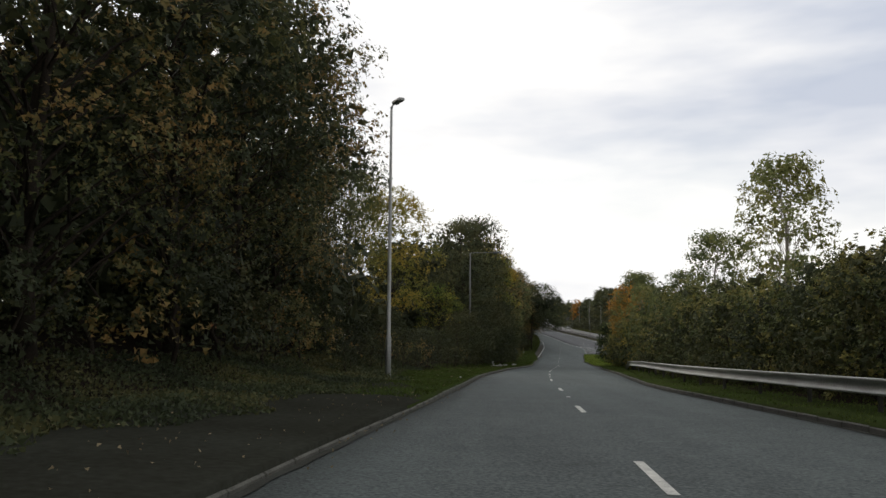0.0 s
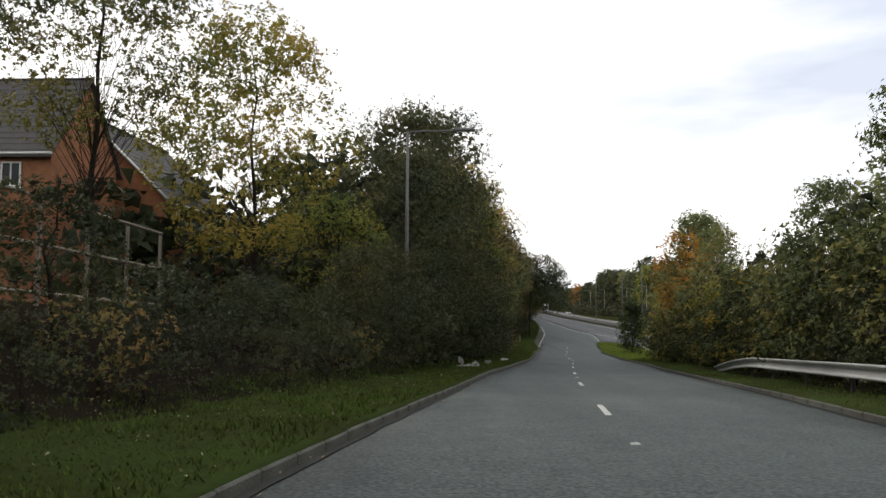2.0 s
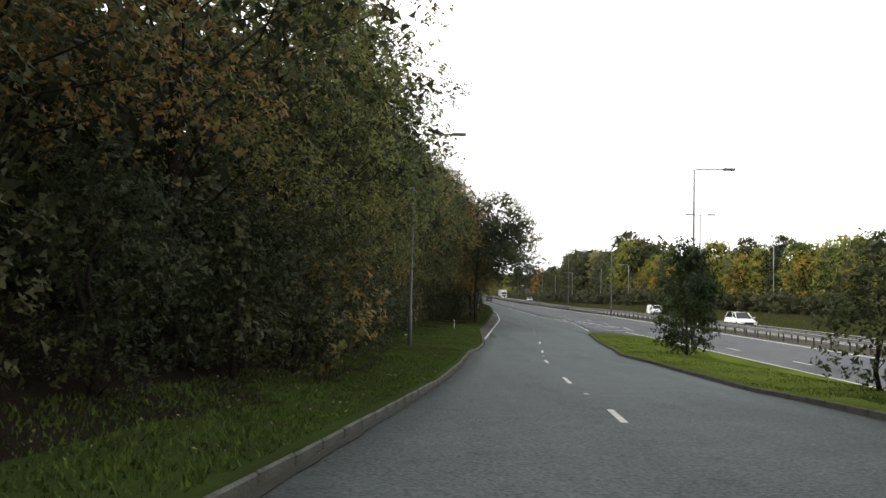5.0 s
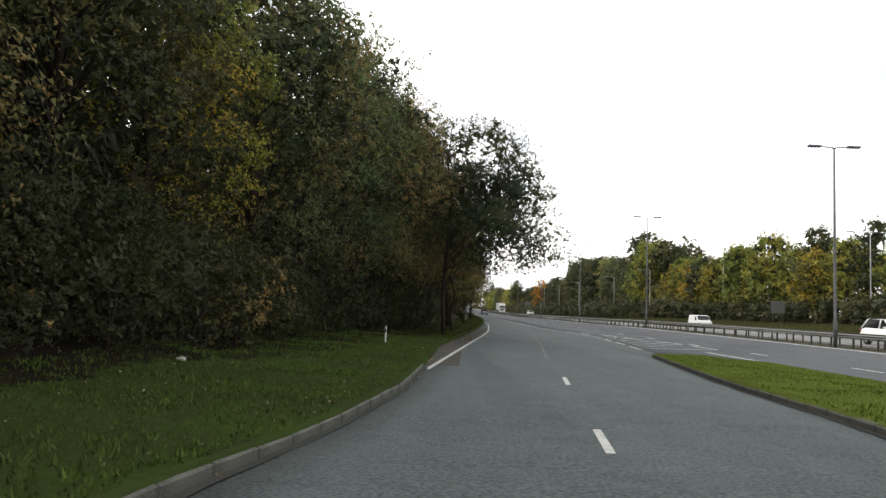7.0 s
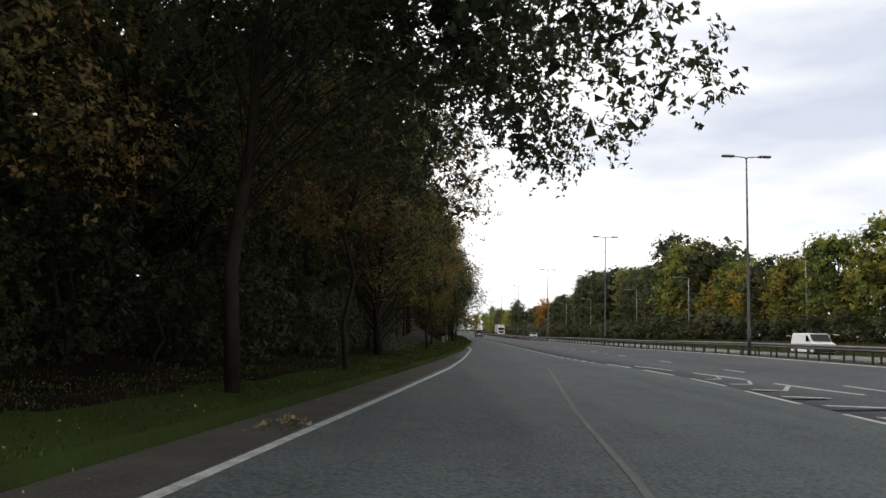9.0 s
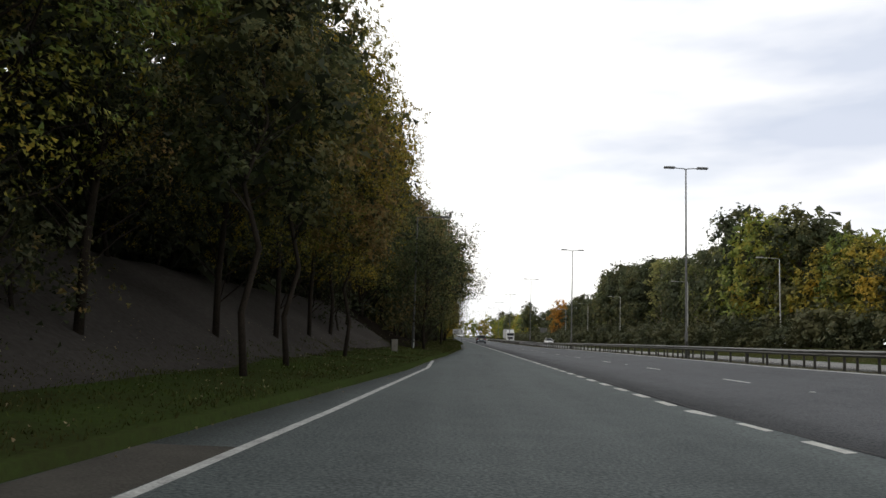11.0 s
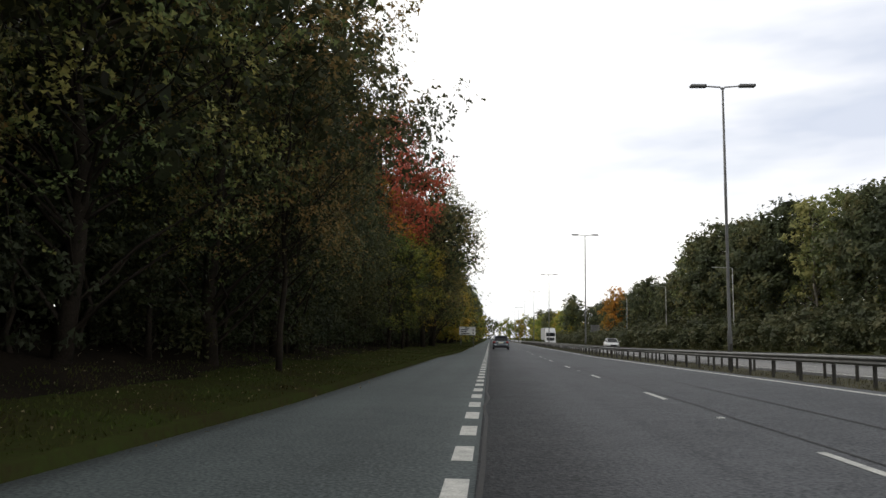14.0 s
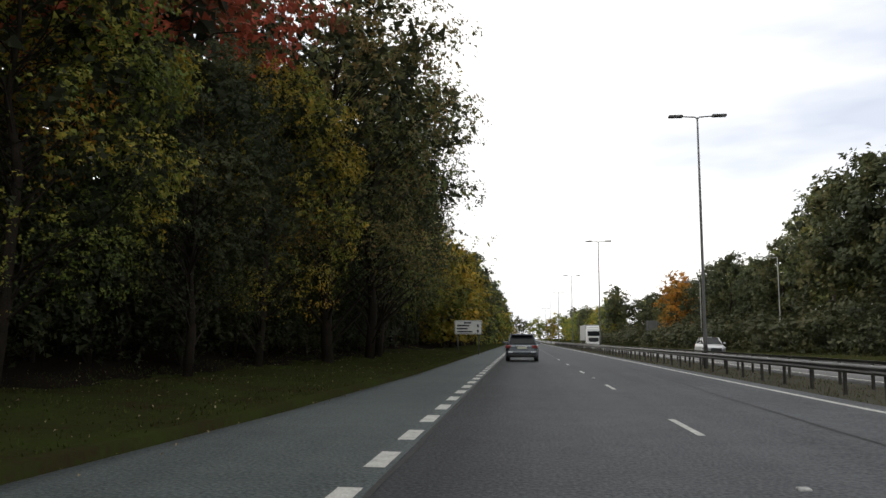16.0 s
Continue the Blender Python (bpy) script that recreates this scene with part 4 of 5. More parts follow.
for y in np.arange(-200, 150, 2.5):
    if 0 < y < 42 and rng.uniform() < 0.9:
        continue
    d = wood_off(y) + (0.8 if -150 < y < -85 else 0.2 if -66 < y < 0 else 1.4) + rng.uniform(-0.3, 0.7)
    plant("bush_dark" if rng.uniform() < 0.72 or -136 < y < -108 or -60 < y < 0 or y > 50 else "bush_green", edge_l(y) - d, y, s=rng.uniform(0.4, 0.6) if -158 < y < -134 else rng.uniform(0.65, 1.15), label="dark bramble and undergrowth at the wood's edge", category="shrub", group="undergrowth")
for y in np.arange(-6, 48, 2.2):
    plant("bush_dark", edge_l(y) - wood_off(y) - 5.5 + rng.uniform(-0.6, 0.6), y, s=rng.uniform(0.9, 1.4), label="dark scrub along the top of the bare bank", category="shrub", group="undergrowth")
for y in np.arange(-157, -124, 2.8):
    plant("hedge", edge_l(y) - wood_off(y) - 2.6 + rng.uniform(-0.4, 0.4), y, s=rng.uniform(0.6, 0.78) if y < -145 else rng.uniform(0.5, 0.62), tall=0.85 if y < -145 else 0.6, label="overgrown dark hedge below the houses", category="shrub", group="hedge below the houses")
for y in np.arange(-137.0, -110, 3.4):
    plant("near_thicket", edge_l(y) - wood_off(y) - 0.7 + rng.uniform(-0.3, 0.3), y, s=line(y, (-134, 0.72), (-129, 0.85), (-124, 1.15)) * rng.uniform(0.92, 1.08), label="tall dense thicket at the wood's edge", category="shrub", group="undergrowth")
for x_, y_, s_ in ((-30.5, -143.5, 1.06), (-29.8, -137.2, 0.95), (-36.0, -148.0, 1.0)):
    plant("airy_tree", x_, y_, s=s_, label="airy thin-leaved tree before the houses", group="trees before the houses")
for x_, y_ in ((-29.5, -149.0), (-31.5, -146.0)):
    plant("big_mixed", x_, y_, s=0.5, label="small russet and green tree before the houses", group="trees before the houses")
plant("airy_gold", -28.0, -128.6, s=1.0, turn=0, label="airy yellow-green tree before the houses", group="trees before the houses")
for y0, y1, off, s0, s1 in ((-107, -62, 0.7, 0.5, 0.68), (-60, -8, 0.3, 0.45, 0.62), (62, 128, 0.9, 0.75, 0.95)):
    for y in np.arange(y0, y1, 3.6):
        plant("hedge", edge_l(y) - wood_off(y) - off + rng.uniform(-0.3, 0.3), y + rng.uniform(-0.5, 0.5), s=rng.uniform(s0, s1), label="dense dark understorey at the foot of the wood", category="shrub", group="undergrowth")
low = np.random.default_rng(77)
for y in np.arange(-160, -130, 2.1):
    plant("bush_dark", edge_l(y) - wood_off(y) - 0.15 + low.uniform(-0.25, 0.25), y + low.uniform(-0.3, 0.3), turn=low.uniform(0, 360), s=low.uniform(0.32, 0.5), label="low dark bramble where the hedge meets the verge", category="shrub", group="undergrowth")
far = []
for y in np.arange(154, 420, 7.0):
    key = "far_yellow" if y < 185 else str(rng.choice(["far_green", "far_dark", "far_yellow", "far_dark"]))
    if y < 230:
        plant(key, edge_l(y) - 5.0 + rng.uniform(-1, 1), y, s=rng.uniform(1.0, 1.2), label="distant yellowing tree beside the dual carriageway" if key == "far_yellow" else "distant green tree beside the dual carriageway", group=WOOD)
    else:
        far.append((key, edge_l(y) - 4.8 + rng.uniform(-1, 1), y, rng.uniform(1.0, 1.2), 1.0))
    far.append(("far_dark", edge_l(y) - 10 + rng.uniform(-1, 1), y + 3, rng.uniform(0.9, 1.1), 1.0))

RW = "right-hand wood"
# the wood beyond the opposite carriageway
for y in np.arange(-90, 300, 4.6):
    if y < 92:
        key = str(rng.choice(["far_green", "far_yellow", "far_dark", "far_green", "far_green"]))
        s = line(y, (-90, 0.74), (0, 0.76), (15, 0.88), (24, 0.98), (41, 0.84), (55, 0.9), (63, 0.98), (72, 1.22), (92, 1.36)) * rng.uniform(0.9, 1.1)
    else:
        key = str(rng.choice(["far_dark", "far_birch", "far_dark", "far_dark"]))
        s = line(y, (92, 1.22), (108, 1.0), (128, 1.24), (150, 1.28), (156, 1.32), (176, 1.15), (188, 0.9), (197, 0.75), (206, 1.0), (217, 1.12), (226, 0.85), (290, 0.8)) * rng.uniform(0.9, 1.08)
    if abs(y - 233) < 2.3:
        key, s = "far_orange", 1.15
    plant(key, (31.5 if key == "far_orange" else 34.5) + rng.uniform(-1.3, 1.3), y, s=s, label={"far_green": "lime-green roadside tree", "far_yellow": "golden roadside tree", "far_dark": "dark green roadside tree", "far_birch": "slender pale birch", "far_orange": "bright orange maple"}[key] + " on the far bank", group=RW)
    far.append(("far_dark" if rng.uniform() < 0.4 else "far_green", 40 + rng.uniform(-2, 2), y + 3, line(y, (-90, 0.78), (45, 0.86), (63, 0.95), (72, 1.25), (95, 1.3), (108, 1.05), (130, 1.25), (150, 1.25), (170, 1.1), (190, 0.8), (204, 0.95), (290, 0.85)) * rng.uniform(0.9, 1.1), 0.9))
for y in np.arange(300, 540, 6.0):
    far.append((str(rng.choice(["far_green", "far_yellow", "far_green", "far_dark"])), 30 + rng.uniform(-3, 3), y, rng.uniform(0.8, 1.15), 1.0))
    far.append((str(rng.choice(["far_green", "far_yellow", "far_dark"])), -9 + rng.uniform(-3, 2), y + 60, rng.uniform(0.8, 1.0), 1.0))
brush = [("far_brush", line(y, (50, 30.6), (80, 26.8), (110, 25.2), (150, 22.8)) + rng.uniform(-0.6, 0.6), y, rng.uniform(0.6, 0.85), 1.0) for y in np.arange(-60, 300, 1.8)]
brush += [("far_brush", 31.0 + rng.uniform(-0.8, 0.8), y, rng.uniform(0.8, 1.15), 1.0) for y in np.arange(50, 300, 1.9)]
wood_mass("far_brush", brush, "low dark brush below the far wood")
# the horizon's wood, far ahead
for x in np.arange(-60, 100, 5.0):
    far.append((str(rng.choice(["far_green", "far_dark", "far_yellow"])), x, 560 + rng.uniform(-25, 25) + abs(x - 6) * 0.4, rng.uniform(1.0, 1.5), 1.0))
far = [("mass" + k_[3:], *rest) for k_, *rest in far]
wood_mass("distant_wood", far, "distant mixed autumn wood along the dual carriageway")

# thicket on the island
IT = "island thicket"
for y in np.arange(-196, -92, 2.7):
    xr = edge_r(y)
    off = line(y, (-190, 3.9), (-130, 3.6), (-100, 3.0), (-92, 2.8))
    key = "tall_bush" if rng.uniform() < 0.85 or y < -125 else "tall_bush_gold"
    sz = line(y, (-175, 0.55), (-160, 0.7), (-140, 0.85), (-120, 0.9), (-104, 0.85), (-92, 0.6))
    plant(key, xr + off + rng.uniform(-0.3, 0.5), y, s=rng.uniform(0.85, 1.1) * sz, label="tall yellowing thicket on the island", category="shrub", group=IT)
    if y < -98:
        plant("tall_bush", xr + off + 2.8 + rng.uniform(-0.5, 0.5), y + 1, s=rng.uniform(0.95, 1.2) * sz, label="tall thicket behind on the island", category="shrub", group=IT)
for y in np.arange(-190, -96, 2.3):
    plant("island_scrub", edge_r(y) + line(y, (-190, 3.5), (-130, 3.1), (-96, 2.5)) + rng.uniform(-0.2, 0.4), y, s=rng.uniform(0.5, 0.72), label="dense dark scrub at the foot of the island thicket", category="shrub", group=IT)
for x_, y_, s_, key in ((-5.6, -149, 1.16, "airy_birch"), (-3.2, -145, 0.75, "airy_birch"), (-3.5, -131, 1.12, "airy_birch"), (-4.5, -126, 0.82, "airy_birch"), (-5.2, -113, 0.75, "airy_birch"), (-5.4, -107.5, 1.0, "maple"), (-4.4, -106, 0.95, "airy_birch"), (-3.0, -103, 1.0, "airy_birch"), (-4.6, -99, 0.7, "airy_birch")):
    plant(key, x_, y_, s=s_, label="orange-leaved maple in the island thicket" if key == "maple" else "airy pale birch rising from the island thicket", group="island birches")
plant("ivy_shrub", -2.2, -73.4, s=0.8, tall=1.3, label="dense ivy-covered shrub with a yellowing top", category="shrub")


# ---- lamps ----
def make_lamp(height, arms, reach=1.0, name="street_lamp", rise=0.05, paint=None):
    """A tapered steel column with outreach arms and lanterns; arms: degrees about the column."""
    root = new(name)
    bm = bmesh.new()
    lathe(bm, [(0.1, -0.3), (0.1, 1.5), (0.072, 1.58), (0.062, height * 0.6), (0.042, height)], 10)
    col = part("column", bm, paint or M_LAMP, root)
    bm = bmesh.new()
    box(bm, -0.05, 0.05, -0.122, -0.11, 0.5, 1.05, 0.01)
    part("access_door", bm, M_POSTST, col)
    for a in arms:
        c, s = math.cos(radians(a)), math.sin(radians(a))
        bm = bmesh.new()
        tube(bm, [(0, 0, height - 0.1), (0.1 * c, 0.1 * s, height + 0.01), (reach * c, reach * s, height + rise)], [0.036, 0.032, 0.028], 6)
        arm = part("arm", bm, paint or M_LAMP, root)
        bm = bmesh.new()
        box(bm, reach - 0.08, reach + 0.6, -0.12, 0.12, height + rise - 0.05, height + rise + 0.07, 0.03)
        bmesh.ops.rotate(bm, verts=bm.verts, matrix=Matrix.Rotation(radians(a), 3, "Z"))
        part("lantern", bm, paint or M_LAMP, arm)
    return root


def stand(ob, x, y, turn=0, first=False, sink=0.05):
    m = pose(x, y, ground_z(x, y) - sink, 0, 0, turn)
    o = ob if first else copy_thing(ob, m)
    o.matrix_basis = m
    return o


dl = make_lamp(11.2, (0, 180), 0.75)
for i, (x, y, top) in enumerate(((8.85, -43.4, 11.0), (9.0, -8.0, 11.5), (10.0, 32.1, 12.0), (10.05, 75.9, 11.9), (9.95, 121.5, 11.85), (9.65, 165.1, 11.5), (9.7, 208.0, 11.5), (9.7, 251.0, 11.5), (9.7, 294.0, 11.5), (9.7, 337.0, 11.5))):
    o = stand(dl, x, y, first=i == 0)
    o.scale = (1, 1, (top - ground_z(x, y) + 0.05) / 11.25)
    tagged(o, "tall twin-arm grey street lamp in the central reserve", "street lamp", "central lamps")
sl = make_lamp(9.2, (180,), 1.8, paint=M_LAMP_SUNLIT)
for i, (x, y) in enumerate(((32.2, -6.0), (31.8, 32.4), (29.5, 64.0), (29.9, 95.5), (29.3, 136.5), (28.6, 168.0), (28.6, 203.0))):
    tagged(stand(sl, x, y, first=i == 0), "single-arm grey street lamp on the far verge", "street lamp", "far verge lamps")
sl_dark = make_lamp(9.2, (180,), 1.8)
for i, (x, y, top) in enumerate(((-21.67, -130.94, 12.6), (0.2, -67.2, 11.15), (-16.0, -76.0, 11.0), (-6.88, 40.45, 9.75))):
    o = stand(sl_dark, x, y, 180, first=i == 0)
    o.scale = (1, 1, (top - ground_z(x, y) + 0.05) / 9.25)
    tagged(o, "single-arm grey street lamp beside the slip road", "street lamp", "slip road lamps")
tall = make_lamp(10.0, (0,), 0.35, paint=M_LAMP_SUNLIT)
tagged(stand(tall, -24.1, -160.3, -60, first=True), "tall grey street lamp with a short arm on the verge", "street lamp", "slip road lamps")


# ---- crash barriers ----
BEAM = [(0.0, -0.16), (0.03, -0.14), (0.08, -0.10), (0.08, -0.05), (0.03, -0.02), (0.03, 0.02), (0.08, 0.05), (0.08, 0.10), (0.03, 0.14), (0.0, 0.16)]

SLIM = [(a, 0.7 * b) for a, b in BEAM]
BOX = [(0.0, -0.15), (0.1, -0.155), (0.115, -0.14), (0.115, -0.1), (0.02, -0.085), (0.0, -0.06), (0.0, 0.06), (0.02, 0.085), (0.115, 0.1), (0.115, 0.15), (0.1, 0.16), (0.0, 0.16)]


def make_barrier(xf, y0, y1, zf, step=1.7, face=-1, label="", rail_z=0.6, ramp=0.0, steel=None, beam=BEAM, behind=0.07):
    """A corrugated rail on posts; with ramp the far end slopes down into the ground."""
    root = new("crash_barrier")
    ys = [float(v) for v in np.arange(y0, y1 + 0.01, 1.2)]
    drop = lambda y: 0.0 if not ramp else -(rail_z + 0.05) * max(0.0, 1 - (y1 - y) / ramp) ** 1.6
    v = [(xf(y) + face * a, y, zf(xf(y), y) + rail_z + drop(y) + b) for y in ys for a, b in beam]
    m = len(beam)
    i = np.arange(len(ys) - 1)[:, None] * m + np.arange(m - 1)[None, :]
    f = np.stack([i, i + 1, i + m + 1, i + m], -1).reshape(-1, 4)
    rail = part("rail", mesh_np("rail", np.array(v), f), steel or M_STEEL, root, "galvanised corrugated rail")
    so = rail.modifiers.new("thick", "SOLIDIFY")
    so.thickness = 0.006
    bm = bmesh.new()
    box(bm, -0.04, 0.04, -0.035, 0.035, -0.25, rail_z + 0.05, 0.008)
    pm = bpy.data.meshes.new("post")
    bm.to_mesh(pm), bm.free()
    pm.materials.append(M_POSTST)
    for y in np.arange(y0 + 0.6, y1 - ramp * 0.7, step):
        x = xf(y) - face * behind
        p = new("post", pm)
        p.parent, p.location = root, (x, y, zf(xf(y), y))
    return tagged(root, label, "crash barrier")


make_barrier(lambda y: 9.15, -150, 262, ground_z, step=2.1, rail_z=0.64, beam=SLIM, label="weathered galvanised crash barrier along the central reserve")
make_barrier(lambda y: 10.85, -150, 262, ground_z, step=2.1, face=1, rail_z=0.64, beam=SLIM, label="weathered galvanised crash barrier facing the opposite carriageway")
make_barrier(lambda y: edge_r(y) + line(y, (-200, 1.5), (-135, 1.4), (-124, 1.9)), -205, -124, lambda x, y: ground_z(x, y), label="galvanised crash barrier with a ramped end on the island", rail_z=0.5, ramp=9.0, step=3.2, steel=M_STEEL_NEW, beam=BOX, behind=0.22)


# ---- kerbs ----
def make_kerb(name, xf, y0, y1, side, label, material, sink=lambda y: 0.0):
    """A row of kerb stones, each about 0.9 m, bedded on a concrete strip. side: -1 left of the road, 1 right."""
    ys = [float(v) for v in np.arange(y0, y1, 1.8)] + [y1]
    prof = [(0.03, -0.25), (0.03, -0.05), (0.2, -0.05), (0.2, -0.25)]
    v = [(xf(y) + side * a, y, road_z(y) + b) for y in ys for a, b in prof]
    i = np.arange(len(ys) - 1)[:, None] * 4 + np.arange(3)[None, :]
    f = np.stack([i, i + 1, i + 5, i + 4], -1).reshape(-1, 4)
    base = tagged(part(name, mesh_np(name, np.array(v), f), material), label, "kerb", kind="structure")
    bm = bmesh.new()
    box(bm, 0.0, 0.15, 0.002, 0.911, -0.12, 0.115, 0.02)
    stone = bpy.data.meshes.new("kerb_stone")
    bm.to_mesh(stone), bm.free()
    stone.materials.append(material)
    y = y0
    while y < y1 - 0.5:
        x0, x1 = xf(y), xf(y + 0.914)
        ang = math.degrees(math.atan2(-(x1 - x0), 0.914))
        pitch = math.degrees(math.atan2(road_z(y + 0.914) - road_z(y), 0.914))
        k = new("kerb_stone", stone)
        k.parent = base
        k.matrix_basis = pose(x0 - (0.15 if side < 0 else 0) + rng.uniform(-0.006, 0.006), y, road_z(y) + sink(y) + rng.uniform(-0.008, 0.004), pitch, 0, ang)
        y += 0.914
    return base


# ---- house and garden fence behind the gap in the wood ----
def make_house(x, y, z, w, d, eave, ridge, turn):
    """A gabled brick house; unturned its gable faces -y and its ridge runs along y. x, y: its corner."""
    root = new("house")
    root.location, root.rotation_euler = (x, y, z), (0, 0, radians(turn))
    t = 0.28
    bm = bmesh.new()
    g = [(-w, 0), (0, 0), (0, eave), (-w / 2, ridge - 0.12), (-w, eave)]
    for yy in (0.0, d - t):
        a = [bm.verts.new((px, yy, pz)) for px, pz in g]
        b = [bm.verts.new((px, yy + t, pz)) for px, pz in g]
        bm.faces.new(a), bm.faces.new(b[::-1])
        for i in range(5):
            bm.faces.new((a[i], a[(i + 1) % 5], b[(i + 1) % 5], b[i]))
    box(bm, -t, 0.0, t, d - t, 0, eave), box(bm, -w, -w + t, t, d - t, 0, eave)
    bmesh.ops.recalc_face_normals(bm, faces=bm.faces)
    wall = part("wall", bm, M_BRICK, root, "red brick wall")
    roof = part("roof", bmesh.new(), M_TILE, root, "grey tiled pitched roof")
    rise, half = ridge - eave, w / 2
    n = 14
    for side in (-1, 1):
        for r in range(n):
            bm = bmesh.new()
            f0, f1 = r / n, (r + 1) / n + 0.02
            o = 0.35
            def at(f, yy, up):
                return (-half + side * (half + o) * (1 - f), yy, eave - o * rise / half * 1.0 + (rise + o * rise / half) * f + up)
            vs = [bm.verts.new(at(f, yy, up)) for f in (f0, f1) for yy in (-0.2, d + 0.2) for up in (0.02 if f == f0 else 0.0, 0.09 if f == f0 else 0.05)]
            for q in ((0, 1, 3, 2), (4, 6, 7, 5), (0, 4, 5, 1), (2, 3, 7, 6), (0, 2, 6, 4), (1, 5, 7, 3)):
                bm.faces.new([vs[i] for i in q])
            part("tile_course", bm, M_TILE, roof)
    for side in (-1, 1):
        bm = bmesh.new()
        tube(bm, [(-half + side * (half + 0.38), -0.24, eave - 0.3), (-half, -0.24, ridge + 0.06)], [0.07, 0.07], 4)
        part("barge_board", bm, M_WHITE, root, "white painted verge board")
    bm = bmesh.new()
    tube(bm, [(0.33, -0.2, eave - 0.28), (0.33, d + 0.2, eave - 0.28)], [0.06, 0.06], 6)
    part("gutter", bm, M_WHITE, root, "white gutter")
    for wx, wy, wz, ww, wh, on_side in ((0.03, 1.4, eave - 1.7, 0.9, 1.1, True), (0.03, d - 2.2, eave - 1.7, 0.9, 1.1, True), (-w * 0.55, -0.03, eave - 1.6, 1.1, 1.2, False), (0.03, 1.4, 1.0, 1.1, 1.2, True), (-w * 0.55, -0.03, 1.0, 1.3, 1.2, False)):
        win = new("window")
        win.parent = root
        win.location = (wx, wy, wz)
        win.rotation_euler = (0, 0, radians(90) if on_side else 0)
        bm = bmesh.new()
        for a in ((0, 0.07, 0, wh), (ww - 0.07, ww, 0, wh), (0.07, ww - 0.07, 0, 0.07), (0.07, ww - 0.07, wh - 0.07, wh), (ww / 2 - 0.03, ww / 2 + 0.03, 0.07, wh - 0.07)):
            box(bm, a[0], a[1], -0.04, 0.04, a[2], a[3])
        part("window_frame", bm, M_WHITE, win)
        bm = bmesh.new()
        box(bm, 0.07, ww - 0.07, -0.01, 0.01, 0.07, wh - 0.07)
        part("pane", bm, M_GLASS_DARK, win)
        bm = bmesh.new()
        box(bm, -0.06, ww + 0.06, -0.1, 0.06, -0.08, 0.0, 0.01)
        part("sill", bm, M_WHITE, win)
    return tagged(root, "red brick house with a grey tiled roof behind trees", "house")


for hx, hy, hw, hd, he, hr, turn in ((-35.2, -120.0, 8.5, 10.0, 11.7, 15.9, 0), (-47.0, -126.2, 5.8, 9.4, 13.0, 16.8, -90)):
    gz = ground_z(hx + 0.5, hy + 2) - 0.3
    make_house(hx, hy, gz, hw, hd, he - gz, hr - gz, turn)


def make_fence(x0, y0, x1, y1, h):
    root = new("fence")
    z0, z1 = ground_z(x0, y0), ground_z(x1, y1)
    root.location = (x0, y0, z0)
    n = 6
    for k in range(n + 1):
        f = k / n
        bm = bmesh.new()
        box(bm, -0.05, 0.05, -0.05, 0.05, -0.3, h, 0.01)
        p = part("post", bm, M_WOODPALE, root)
        p.location = ((x1 - x0) * f, (y1 - y0) * f, (z1 - z0) * f)
    for hz in (0.35, h * 0.55, h - 0.08):
        bm = bmesh.new()
        tube(bm, [(0.06, 0, hz), (x1 - x0 + 0.06, y1 - y0, z1 - z0 + hz)], [0.055, 0.055], 4)
        part("rail", bm, M_WOODPALE, root)
    return tagged(root, "weathered pale post-and-rail fence on the bank", "fence")


make_fence(-31.2, -145.0, -30.6, -131.0, 3.0)


# ---- roadside furniture ----
def make_cabinet():
    root = new("utility_cabinet")
    bm = bmesh.new()
    box(bm, -0.3, 0.3, -0.2, 0.2, -0.1, 0.08, 0.01)
    part("plinth", bm, M_KERB, root)
    bm = bmesh.new()
    box(bm, -0.27, 0.27, -0.17, 0.17, 0.08, 0.92, 0.015)
    body = part("body", bm, M_CABINET, root)
    for a in (-0.255, 0.01):
        bm = bmesh.new()
        box(bm, a, a + 0.245, -0.19, -0.17, 0.12, 0.86, 0.008)
        d = part("door", bm, M_CABINET, root)
        bm = bmesh.new()
        box(bm, a + (0.2 if a < 0 else 0.02), a + (0.225 if a < 0 else 0.045), -0.205, -0.19, 0.45, 0.55, 0.004)
        part("handle", bm, M_POSTST, d)
    bm = bmesh.new()
    box(bm, -0.3, 0.3, -0.2, 0.2, 0.92, 0.97, 0.015)
    part("lid", bm, M_CABINET, root)
    return tagged(root, "beige metal utility cabinet with double doors on the verge", "utility cabinet")


cab = make_cabinet()
cab.matrix_basis = pose(-7.25, 27.7, ground_z(-7.25, 27.7) - 0.06, 0, 0, 8) @ Matrix.Diagonal((0.6, 0.74, 0.74, 1))


def make_marker(h):
    root = new("marker_post")
    bm = bmesh.new()
    box(bm, -0.03, 0.03, -0.025, 0.025, -0.2, h, 0.01)
    post = part("post", bm, M_SIGN, root)
    bm = bmesh.new()
    box(bm, -0.022, 0.022, -0.031, -0.025, h - 0.25, h - 0.1)
    part("reflector", bm, M_POSTST, root)
    return tagged(root, "slim white verge marker post", "marker post", "marker posts")


mk = make_marker(0.7)
for i, (x, y) in enumerate(((-6.75, 38.9), (-13.4, -51.5))):
    stand(mk, x, y, first=i == 0)


